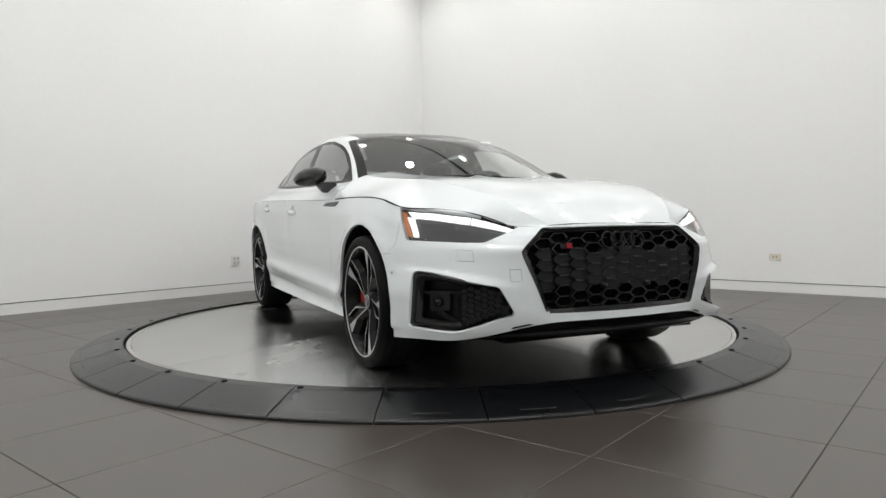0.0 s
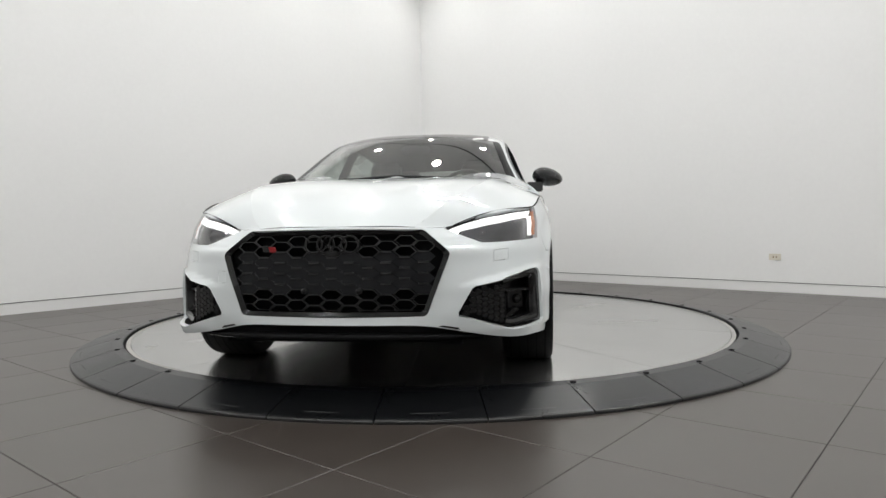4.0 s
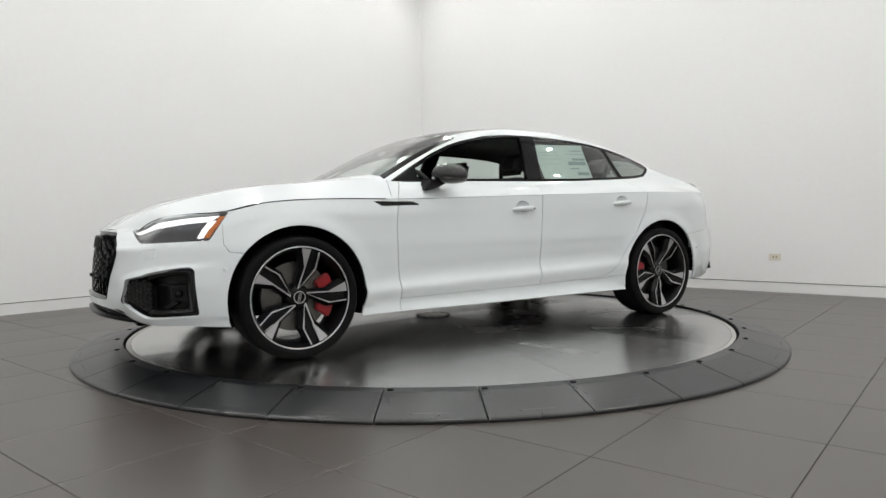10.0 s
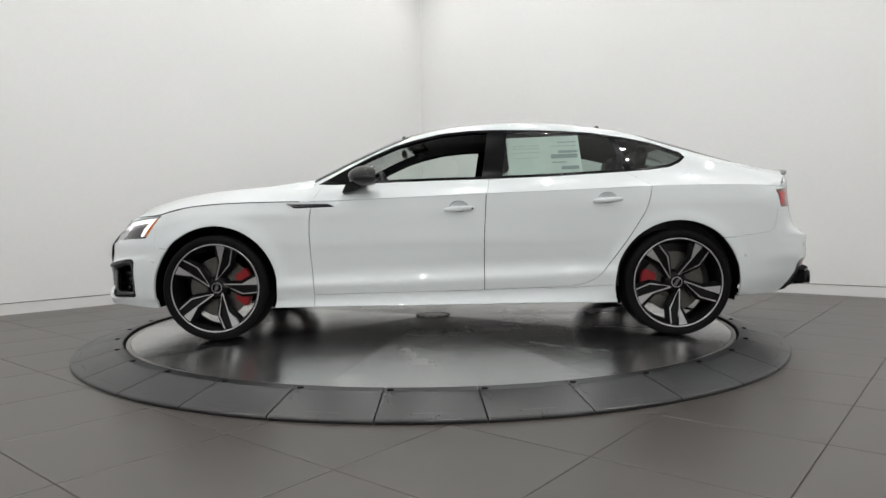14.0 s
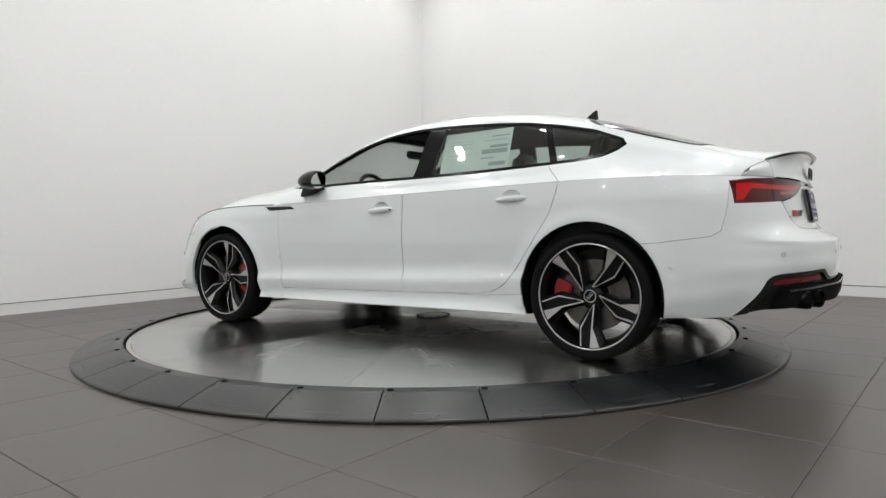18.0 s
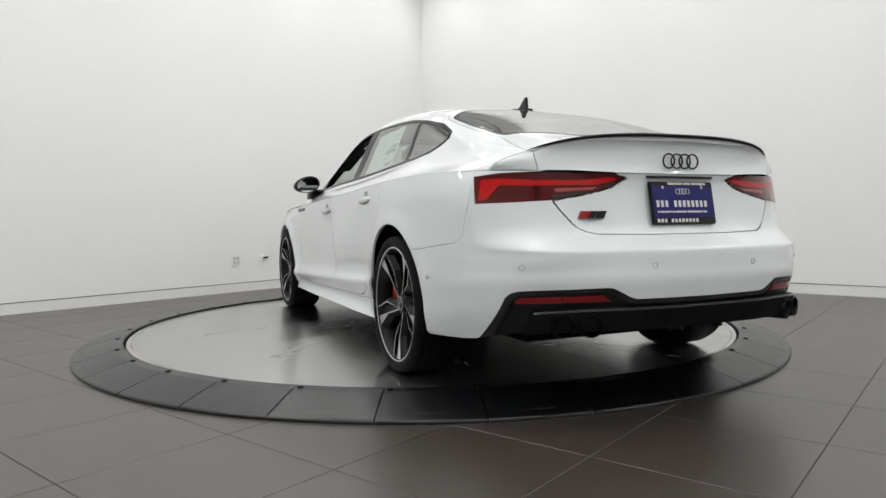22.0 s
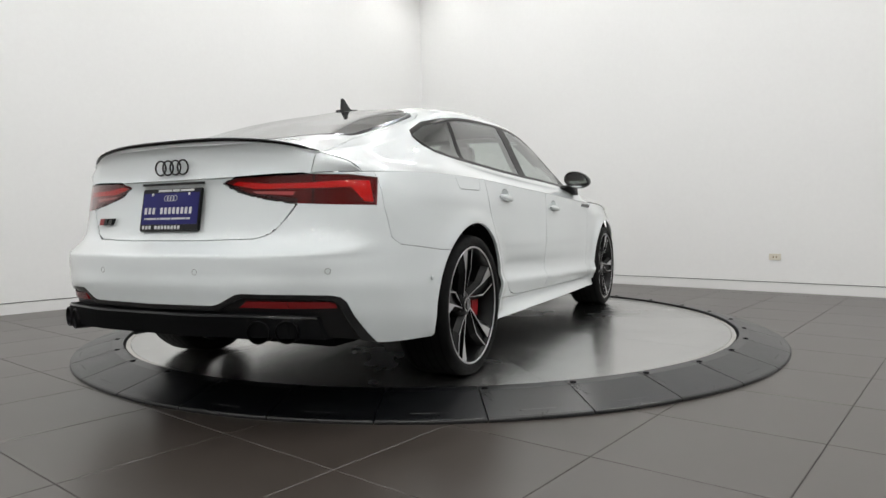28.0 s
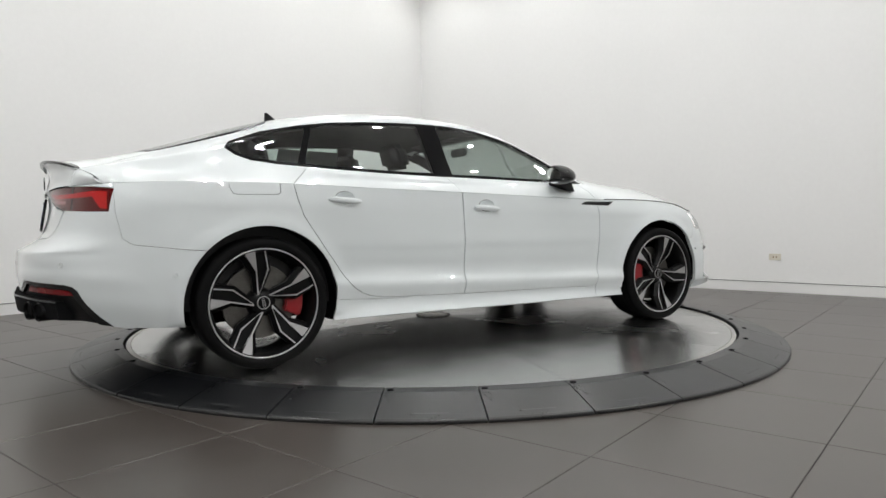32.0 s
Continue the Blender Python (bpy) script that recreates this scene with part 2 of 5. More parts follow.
bm = bmesh.new()
box(bm, (-0.022, -0.017, 0.026), (0.026, 0.004, 0.05))
box(bm, (0.006, -0.009, 0.03), (0.046, 0.006, 0.044))
bmesh.ops.bevel(bm, geom=bm.edges[:], offset=0.004, segments=2, affect="EDGES")
part("lever", bm, BLACK_SATIN, stub)
stub.matrix_basis = ROOM_R @ pose(1.005, -NEAR_L, 0.391, 90)

# ---- turntable ----
R_DISC, R_IN, R_OUT, Z_TOP, Z_DISC, RISE = 2.040, 2.054, 2.333, 0.077, 0.061, 0.038
turntable = tagged(new("turntable"), "round brushed steel turntable disc under the car", "turntable")
R_HUB = 0.125
bm = bmesh.new()
rows = []
for i in range(17):
    a = radians(-18 + 36 * i / 16)
    row = []
    for r in (R_HUB - 0.02, 0.5, 1.0, 1.5, R_DISC - 0.028):
        c = a + 0.0012 / r * (1 if i == 0 else -1 if i == 16 else 0)
        x, y = r * math.cos(c), r * math.sin(c)
        row.append(bm.verts.new((x, y, Z_DISC + RISE * (1 - x / (R_DISC - 0.028)))))
    rows.append(row)
for i in range(16):
    for j in range(4):
        bm.faces.new((rows[i][j], rows[i][j + 1], rows[i + 1][j + 1], rows[i + 1][j]))
r = bmesh.ops.extrude_face_region(bm, geom=bm.faces[:])
bmesh.ops.translate(bm, verts=[v for v in r["geom"] if isinstance(v, bmesh.types.BMVert)], vec=(0, 0, -0.006))
bmesh.ops.recalc_face_normals(bm, faces=bm.faces[:])
plate_mesh = bpy.data.meshes.new("disc_plate")
bm.to_mesh(plate_mesh)
bm.free()
plate_mesh.materials.append(STEEL)
for k in range(10):
    ob = new("disc_plate", plate_mesh)
    ob.parent = turntable
    ob.matrix_basis = pose(0, 0, 0, 0, 0, 30 + 36 * k)
bm = bmesh.new()
lathe(bm, [(0.001, Z_DISC + RISE + 0.003), (R_HUB - 0.004, Z_DISC + RISE + 0.002), (R_HUB, Z_DISC + RISE - 0.001), (R_HUB, Z_DISC + RISE - 0.008)], 48)
hub_cover = part("hub_cover", bm, STEEL_EDGE, turntable, "round steel hub cover")
for k in range(12):
    bm = bmesh.new()
    box(bm, (R_HUB - 0.016, -0.016, Z_DISC + RISE + 0.0022), (R_HUB + 0.001, 0.016, Z_DISC + RISE + 0.0042), pose(0, 0, 0, 0, 0, 30 * k))
    part("hub_notch", bm, BLACK_MATT, turntable)
bm = bmesh.new()
lathe(bm, [(R_DISC - 0.026, Z_DISC - 0.004), (R_DISC - 0.025, Z_DISC + 0.001), (R_DISC - 0.001, Z_DISC + 0.001), (R_DISC, Z_DISC - 0.002), (R_DISC, 0.0)], 160)
part("rim_strip", bm, STEEL_EDGE, turntable, "pale steel rim strip")
bm = bmesh.new()
lathe(bm, [(0.001, Z_DISC + RISE - 0.012), (R_DISC - 0.004, Z_DISC - 0.012), (R_DISC - 0.004, 0.0)], 96)
part("disc_core", bm, BLACK_MATT, turntable)

surround = tagged(new("turntable_ring"), "black ramped rubber ring of tiles round the disc", "ring")
N_TILES, FIRST = 33, -95.8
tile_mesh = None
for k in range(N_TILES):
    if tile_mesh is None:
        bm = bmesh.new()
        step = 360 / N_TILES
        prof = [(R_IN, 0.004), (R_IN, Z_TOP - 0.004), (R_IN + 0.005, Z_TOP), (R_IN + 0.06, Z_TOP - 0.004), (R_OUT - 0.012, 0.019), (R_OUT - 0.003, 0.015), (R_OUT, 0.01), (R_OUT, 0.0)]
        rows = lathe(bm, prof, 8, 0.075, step - 0.075)
        bm.faces.new(rows[0])
        bm.faces.new(rows[-1][::-1])
        bmesh.ops.recalc_face_normals(bm, faces=bm.faces[:])
        tile_mesh = bpy.data.meshes.new("ring_tile")
        bm.to_mesh(tile_mesh)
        bm.free()
        tile_mesh.materials.append(RUBBER)
        bolt_bm = bmesh.new()
        lathe(bolt_bm, [(0.001, 0.0), (0.013, 0.0), (0.015, -0.004)], 16)
        bolt_mesh = bpy.data.meshes.new("bolt_hole")
        bolt_bm.to_mesh(bolt_mesh)
        bolt_bm.free()
        bolt_mesh.materials.append(BLACK_MATT)
        mark_bm = bmesh.new()
        rows = lathe(mark_bm, [(R_OUT - 0.052, 0.0311), (R_OUT - 0.047, 0.0298)], 6, step * 0.32, step * 0.66)
        mark_mesh = bpy.data.meshes.new("scuff_slot")
        mark_bm.to_mesh(mark_mesh)
        mark_bm.free()
        mark_mesh.materials.append(SCUFF)
    for nm, me, m in (("ring_tile", tile_mesh, pose(0, 0, 0, 0, 0, FIRST + k * 360 / N_TILES)),
                      ("bolt_hole", bolt_mesh, pose(0, 0, 0, 0, 0, FIRST + k * 360 / N_TILES + 0.75) @ pose(R_IN + 0.042, 0, Z_TOP + 0.0015)),
                      ("scuff_slot", mark_mesh, pose(0, 0, 0, 0, 0, FIRST + k * 360 / N_TILES))):
        ob = new(nm, me)
        ob.parent = surround
        ob.matrix_basis = m
bm = bmesh.new()
lathe(bm, [(R_DISC - 0.05, 0.004), (R_OUT - 0.03, 0.004), (R_OUT - 0.03, 0.0)], 96)
part("ring_base", bm, BLACK_MATT, surround)
# ---- car: skin through feature lines ----
SPIN, CAR_TURN, CAR_X, CAR_Y = -8.2536, 186.851, 0.0914, 0.0878


def spline(t, p, x):
    """Natural cubic spline through the rows p at the knots t, at x."""
    n = len(t)
    h = np.diff(t)
    m = np.eye(n)
    r = np.zeros_like(p)
    for i in range(1, n - 1):
        m[i, i - 1], m[i, i], m[i, i + 1] = h[i - 1], 2 * (h[i - 1] + h[i]), h[i]
        r[i] = 6 * ((p[i + 1] - p[i]) / h[i] - (p[i] - p[i - 1]) / h[i - 1])
    k = np.linalg.solve(m, r.reshape(n, -1)).reshape(p.shape)
    j = np.clip(np.searchsorted(t, x) - 1, 0, n - 2)
    a, b, d = x - t[j], t[j + 1] - x, h[j]
    s = (slice(None),) + (None,) * (p.ndim - 1)
    a, b, d = a[s], b[s], d[s]
    return (k[j] * b**3 + k[j + 1] * a**3) / (6 * d) + (p[j] / d - k[j] * d / 6) * b + (p[j + 1] / d - k[j + 1] * d / 6) * a


def flare(p):
    """Swells the sides round the wheel openings."""
    for ax in (1.4125, -1.4125):
        r = np.hypot(p[..., 0] - ax, p[..., 2] - 0.33)
        p[..., 1] += 0.013 * np.exp(-(((r - 0.385) / 0.05) ** 2)) * (p[..., 1] > 0.7) * (p[..., 2] > 0.25)
    # brow over the side inlets of the nose
    below = (0.47 + (p[..., 1] - 0.55) * 0.2 - p[..., 2]) / 0.017
    fade = np.clip((p[..., 1] - 0.5) / 0.1, 0, 1) * np.clip((p[..., 0] - 1.8) / 0.12, 0, 1) * np.clip((p[..., 2] - 0.22) / 0.05, 0, 1)
    out = 0.014 * fade * np.clip(below, 0, 1) ** 2 * (3 - 2 * np.clip(below, 0, 1))
    p[..., 0] += out
    p[..., 1] += out * 0.5


def sheet(lines, per_u, per_v):
    """A smooth sheet through a net of feature lines (line, station, xyz): points (u, v, xyz) and its normals."""
    net = np.array(lines, float).transpose(1, 0, 2)
    u = np.concatenate([[0], np.cumsum(np.linalg.norm(np.diff(net, axis=0), axis=2).mean(1))])
    v = np.concatenate([[0], np.cumsum(np.linalg.norm(np.diff(net, axis=1), axis=2).mean(0))])
    nu, nv = max(8, int(u[-1] / per_u)), max(4, int(v[-1] / per_v))
    fine = spline(u, net, np.linspace(0, u[-1], nu + 1))
    fine = spline(v, fine.transpose(1, 0, 2), np.linspace(0, v[-1], nv + 1)).transpose(1, 0, 2)
    flare(fine)
    du, dv = np.gradient(fine, axis=0), np.gradient(fine, axis=1)
    nor = np.cross(du, dv)
    nor /= np.linalg.norm(nor, axis=2, keepdims=True) + 1e-12
    return fine, nor


def skin(lines, per_u, per_v, out=(0, 1, 0)):
    """A bmesh of such a sheet, with its smooth normals kept on the vertices; out: a way that lies on its outer side."""
    p, n = sheet(lines, per_u, per_v)
    flip = (n.reshape(-1, 3) @ np.array(out)).sum() < 0
    if flip:
        n = -n
    bm = bmesh.new()
    lay = bm.verts.layers.float_vector.new("nor")
    vs = [[bm.verts.new(c) for c in row] for row in p]
    for i, row in enumerate(vs):
        for j, w in enumerate(row):
            w[lay] = n[i, j]
    for i in range(len(vs) - 1):
        for j in range(len(vs[0]) - 1):
            q = (vs[i][j], vs[i + 1][j], vs[i + 1][j + 1], vs[i][j + 1])
            try:
                bm.faces.new(q[::-1] if flip else q)
            except ValueError:
                pass
    bmesh.ops.remove_doubles(bm, verts=bm.verts[:], dist=1e-5)
    return bm


SIDE, FRONT, CORNER_F, CORNER_R = (Vector(e) for e in ((1, 0, 0), (0, 1, 0), (-0.7071, 0.7071, 0), (0.7071, 0.7071, 0)))
UP = Vector((0, 0, 1))


def inside(poly, a, b):
    hit = False
    for (x0, y0), (x1, y1) in zip(poly, poly[1:] + poly[:1]):
        if (y0 > b) != (y1 > b) and a < (x1 - x0) * (b - y0) / (y1 - y0) + x0:
            hit = not hit
    return hit


def cut_out(bm, poly, e1, e2=UP, keep=lambda c: True):
    """Cuts the outline poly, seen along e1 x e2, through bm; takes the faces inside out of it as a bmesh of their own."""
    lo = (min(p[0] for p in poly) - 0.02, min(p[1] for p in poly) - 0.02)
    hi = (max(p[0] for p in poly) + 0.02, max(p[1] for p in poly) + 0.02)

    def near(f):
        c = f.calc_center_median()
        return lo[0] < c.dot(e1) < hi[0] and lo[1] < c.dot(e2) < hi[1] and keep(c)

    pool = {f for f in bm.faces if near(f)}
    for (x0, y0), (x1, y1) in zip(poly, poly[1:] + poly[:1]):
        d = Vector((x1 - x0, y1 - y0))
        if d.length < 1e-6:
            continue
        mid, no = e1 * x0 + e2 * y0, e1 * d.y - e2 * d.x
        hit = []
        for f in pool:
            a = [v.co.dot(e1) for v in f.verts]
            b = [v.co.dot(e2) for v in f.verts]
            if min(a) <= max(x0, x1) and max(a) >= min(x0, x1) and min(b) <= max(y0, y1) and max(b) >= min(y0, y1):
                hit.append(f)
        if not hit:
            continue
        geom = set(hit)
        for f in hit:
            geom.update(f.edges)
            geom.update(f.verts)
        # the plane must hold the point mid and the viewing way
        r = bmesh.ops.bisect_plane(bm, geom=list(geom), dist=1e-6, plane_co=mid, plane_no=no)
        pool = {f for f in pool if f.is_valid}
        pool.update(g for g in r["geom"] if isinstance(g, bmesh.types.BMFace))
    take = [f for f in pool if inside(poly, f.calc_center_median().dot(e1), f.calc_center_median().dot(e2))]
    return lift(bm, take)


def lift(bm, faces):
    """Moves faces into a bmesh of their own."""
    out = bmesh.new()
    a, b = bm.verts.layers.float_vector["nor"], out.verts.layers.float_vector.new("nor")
    made = {}
    for f in faces:
        for v in f.verts:
            if v not in made:
                made[v] = out.verts.new(v.co)
                made[v][b] = v[a]
    for f in faces:
        try:
            out.faces.new([made[v] for v in f.verts])
        except ValueError:
            pass
    bmesh.ops.delete(bm, geom=list(faces), context="FACES")
    return out


def split(bm, test):
    return lift(bm, [f for f in bm.faces if test(f.calc_center_median())])


def both(bm):
    """Joins a left half with its mirror image."""
    lay = bm.verts.layers.float_vector["nor"]
    old = bm.faces[:]
    made = {}
    for v in bm.verts[:]:
        if abs(v.co.y) < 2e-3:
            v.co.y = 0
            n = Vector((v[lay].x, 0, v[lay].z))
            v[lay] = n.normalized() if n.length > 0 else v[lay]
            made[v] = v
        else:
            made[v] = bm.verts.new((v.co.x, -v.co.y, v.co.z))
            made[v][lay] = (v[lay].x, -v[lay].y, v[lay].z)
    for f in old:
        bm.faces.new([made[v] for v in reversed(f.verts)])
    return bm


def mirrored(bm):
    out = bm.copy()
    lay = out.verts.layers.float_vector["nor"]
    for v in out.verts:
        v.co.y = -v.co.y
        v[lay] = (v[lay].x, -v[lay].y, v[lay].z)
    bmesh.ops.reverse_faces(out, faces=out.faces[:])
    return out


def panel(name, bm, mat, parent, label="", gap=0.0018, depth=0.014, push=0.0):
    """A panel with a drawn-in edge, a folded rim and the skin's own smooth normals."""
    lay = bm.verts.layers.float_vector["nor"]
    bmesh.ops.dissolve_degenerate(bm, dist=1e-5, edges=bm.edges[:])
    edges = [e for e in bm.edges if e.is_boundary]
    draw = {}
    for e in edges:
        f = e.link_faces[0]
        n = (e.verts[0][lay] + e.verts[1][lay]).normalized()
        t = (e.verts[1].co - e.verts[0].co).normalized()
        d = n.cross(t)
        if d.dot(f.calc_center_median() - (e.verts[0].co + e.verts[1].co) / 2) < 0:
            d = -d
        for v in e.verts:
            draw.setdefault(v, []).append(d)
    for v, ds in draw.items():
        s = sum(ds, Vector())
        if s.length > 0:
            v.co += s.normalized() * gap
    if push:
        for v in bm.verts:
            v.co += v[lay] * push
    rim = {}
    if depth:
        for v in draw:
            n = -sum(draw[v], Vector())
            n = n.normalized() if n.length > 0 else v[lay].copy()
            a, b = bm.verts.new(v.co), bm.verts.new(v.co - v[lay].normalized() * depth)
            a[lay], b[lay] = n, n
            rim[v] = (a, b)
        for e in edges:
            f = e.link_faces[0]
            v, w = e.verts
            for l in f.loops:
                if l.edge == e:
                    v, w = l.vert, l.link_loop_next.vert
            bm.faces.new((rim[w][0], rim[v][0], rim[v][1], rim[w][1]))
    nor = [v[lay].normalized() for v in bm.verts]
    bm.verts.index_update()
    for f in bm.faces:
        f.smooth = True
    me = bpy.data.meshes.new(name)
    bm.to_mesh(me)
    bm.free()
    me.normals_split_custom_set_from_vertices([tuple(n) for n in nor])
    me.materials.append(mat)
    ob = new(name, me)
    ob.parent = parent
    if label:
        ob["label"] = label
    return ob


def pair(name, bm, mat, parent, label="", **k):
    other = mirrored(bm)
    return panel(name, bm, mat, parent, label, **k), panel(name, other, mat, parent, label, **k)


def line(*p):
    return [tuple(p[i : i + 3]) for i in range(0, len(p), 3)]


car = tagged(new("car"), "white four-door fastback car with black trim on a turntable", "car")

# from the nose round the side to the tail, bottom edge first
LOW = [
    line(2.318, 0, 0.302, 2.31, 0.2, 0.302, 2.275, 0.385, 0.296, 2.208, 0.5, 0.27, 2.132, 0.7, 0.235, 1.99, 0.815, 0.226, 1.83, 0.858, 0.212,
         1.6, 0.868, 0.2, 1.2, 0.87, 0.2, 0.85, 0.862, 0.2, 0.3, 0.86, 0.203, -0.3, 0.86, 0.208, -0.8, 0.862, 0.21, -1.2, 0.87, 0.21,
         -1.6, 0.88, 0.23, -1.9, 0.852, 0.248, -2.06, 0.79, 0.258, -2.205, 0.715, 0.285, -2.37, 0.46, 0.3, -2.42, 0.27, 0.3, -2.435, 0, 0.3),
    line(2.318, 0, 0.36, 2.31, 0.2, 0.36, 2.278, 0.39, 0.35, 2.216, 0.52, 0.335, 2.143, 0.698, 0.31, 1.995, 0.818, 0.3, 1.84, 0.866, 0.29,
         1.6, 0.885, 0.29, 1.2, 0.885, 0.285, 0.85, 0.882, 0.28, 0.3, 0.886, 0.285, -0.3, 0.886, 0.295, -0.8, 0.888, 0.3, -1.2, 0.89, 0.3,
         -1.6, 0.895, 0.32, -1.9, 0.876, 0.34, -2.08, 0.812, 0.36, -2.236, 0.722, 0.38, -2.388, 0.465, 0.38, -2.435, 0.27, 0.38, -2.45, 0, 0.38),
    line(2.315, 0, 0.44, 2.305, 0.2, 0.44, 2.276, 0.4, 0.44, 2.216, 0.53, 0.44, 2.14, 0.693, 0.43, 1.99, 0.815, 0.42, 1.845, 0.866, 0.41,
         1.6, 0.895, 0.42, 1.2, 0.895, 0.4, 0.85, 0.878, 0.385, 0.3, 0.88, 0.385, -0.3, 0.882, 0.385, -0.8, 0.886, 0.39, -1.2, 0.9, 0.41,
         -1.6, 0.905, 0.43, -1.9, 0.881, 0.45, -2.1, 0.816, 0.475, -2.262, 0.713, 0.485, -2.405, 0.465, 0.485, -2.451, 0.26, 0.485, -2.464, 0, 0.485),
    line(2.295, 0, 0.6, 2.287, 0.2, 0.6, 2.256, 0.42, 0.6, 2.198, 0.545, 0.6, 2.11, 0.682, 0.6, 1.96, 0.8, 0.6, 1.83, 0.852, 0.6,
         1.6, 0.895, 0.63, 1.2, 0.898, 0.62, 0.85, 0.888, 0.6, 0.3, 0.893, 0.6, -0.3, 0.896, 0.6, -0.8, 0.898, 0.605, -1.2, 0.91, 0.63,
         -1.6, 0.915, 0.65, -1.9, 0.88, 0.615, -2.1, 0.808, 0.6, -2.274, 0.697, 0.598, -2.402, 0.456, 0.598, -2.446, 0.25, 0.598, -2.459, 0, 0.598),
    line(2.268, 0, 0.66, 2.262, 0.2, 0.658, 2.225, 0.41, 0.655, 2.143, 0.53, 0.66, 2.075, 0.655, 0.69, 1.94, 0.775, 0.7, 1.8, 0.838, 0.71,
         1.58, 0.872, 0.76, 1.2, 0.888, 0.77, 0.85, 0.887, 0.77, 0.3, 0.892, 0.78, -0.3, 0.898, 0.79, -0.8, 0.905, 0.8, -1.2, 0.915, 0.81,
         -1.6, 0.912, 0.82, -1.9, 0.87, 0.82, -2.09, 0.79, 0.815, -2.2, 0.655, 0.81, -2.275, 0.45, 0.805, -2.302, 0.25, 0.8, -2.308, 0, 0.8),
    line(2.245, 0, 0.703, 2.238, 0.2, 0.701, 2.2, 0.383, 0.694, 2.118, 0.48, 0.7, 2.045, 0.615, 0.752, 1.9, 0.745, 0.774, 1.76, 0.818, 0.787,
         1.57, 0.842, 0.829, 1.2, 0.859, 0.851, 0.85, 0.868, 0.852, 0.3, 0.885, 0.868, -0.3, 0.895, 0.888, -0.8, 0.9, 0.902, -1.2, 0.902, 0.916,
         -1.6, 0.892, 0.922, -1.9, 0.845, 0.919, -2.1, 0.75, 0.912, -2.195, 0.64, 0.907, -2.275, 0.45, 0.902, -2.31, 0.25, 0.897, -2.32, 0, 0.895),
]
# bonnet, from its edge to the middle
BONNET = [
    line(2.2, 0.383, 0.694, 2.118, 0.48, 0.7, 2.045, 0.615, 0.752, 1.9, 0.745, 0.774, 1.76, 0.818, 0.787, 1.57, 0.842, 0.829, 1.2, 0.859, 0.851, 0.85, 0.868, 0.852),
    line(2.225, 0.26, 0.699, 2.155, 0.36, 0.748, 2.045, 0.47, 0.8, 1.91, 0.56, 0.838, 1.76, 0.615, 0.872, 1.55, 0.655, 0.908, 1.19, 0.69, 0.939, 0.822, 0.752, 0.955),
    line(2.24, 0.13, 0.702, 2.17, 0.18, 0.756, 2.05, 0.24, 0.82, 1.91, 0.29, 0.868, 1.76, 0.32, 0.906, 1.54, 0.33, 0.944, 1.19, 0.35, 0.978, 0.93, 0.38, 0.989),
    line(2.245, 0, 0.703, 2.18, 0, 0.757, 2.055, 0, 0.82, 1.91, 0, 0.868, 1.76, 0, 0.905, 1.54, 0, 0.94, 1.19, 0, 0.976, 0.97, 0, 0.998),
]
# upper body, from the shoulder crease over the side glass to the middle of the roof
HIGH = [
    line(0.85, 0.868, 0.852, 0.5, 0.88, 0.862, 0.2, 0.887, 0.871, -0.3, 0.895, 0.888, -0.8, 0.9, 0.902, -1.15, 0.902, 0.914, -1.5, 0.896, 0.921, -1.9, 0.845, 0.919, -2.02, 0.795, 0.915, -2.1, 0.75, 0.912),
    line(0.84, 0.81, 0.92, 0.5, 0.82, 0.922, 0.2, 0.825, 0.928, -0.3, 0.832, 0.94, -0.8, 0.838, 0.954, -1.15, 0.83, 0.97, -1.5, 0.78, 0.99, -1.9, 0.742, 0.968, -2.05, 0.738, 0.96, -2.128, 0.714, 0.95),
    line(0.82, 0.752, 0.957, 0.5, 0.763, 0.961, 0.2, 0.768, 0.969, -0.3, 0.772, 0.981, -0.8, 0.768, 0.996, -1.15, 0.75, 1.02, -1.5, 0.7, 1.06, -1.9, 0.688, 1.018, -2.08, 0.668, 0.995, -2.168, 0.648, 0.977),
    line(0.83, 0.722, 0.966, 0.5, 0.658, 1.125, 0.18, 0.618, 1.253, -0.3, 0.608, 1.31, -0.8, 0.606, 1.292, -1.15, 0.608, 1.247, -1.5, 0.618, 1.155, -1.9, 0.62, 1.054, -2.09, 0.608, 1.013, -2.21, 0.6, 0.99),
    line(0.86, 0.688, 0.97, 0.53, 0.614, 1.14, 0.21, 0.558, 1.275, -0.3, 0.536, 1.353, -0.8, 0.536, 1.337, -1.15, 0.54, 1.286, -1.5, 0.55, 1.192, -1.9, 0.556, 1.077, -2.1, 0.545, 1.033, -2.24, 0.53, 1.01),
    line(0.94, 0.35, 0.985, 0.615, 0.32, 1.155, 0.275, 0.3, 1.303, -0.3, 0.29, 1.378, -0.8, 0.29, 1.368, -1.15, 0.29, 1.323, -1.5, 0.3, 1.231, -1.9, 0.3, 1.103, -2.13, 0.3, 1.045, -2.31, 0.3, 1.035),
    line(0.97, 0, 0.994, 0.64, 0, 1.163, 0.295, 0, 1.307, -0.3, 0, 1.384, -0.8, 0, 1.377, -1.15, 0, 1.334, -1.5, 0, 1.238, -1.9, 0, 1.11, -2.14, 0, 1.05, -2.325, 0, 1.04),
]
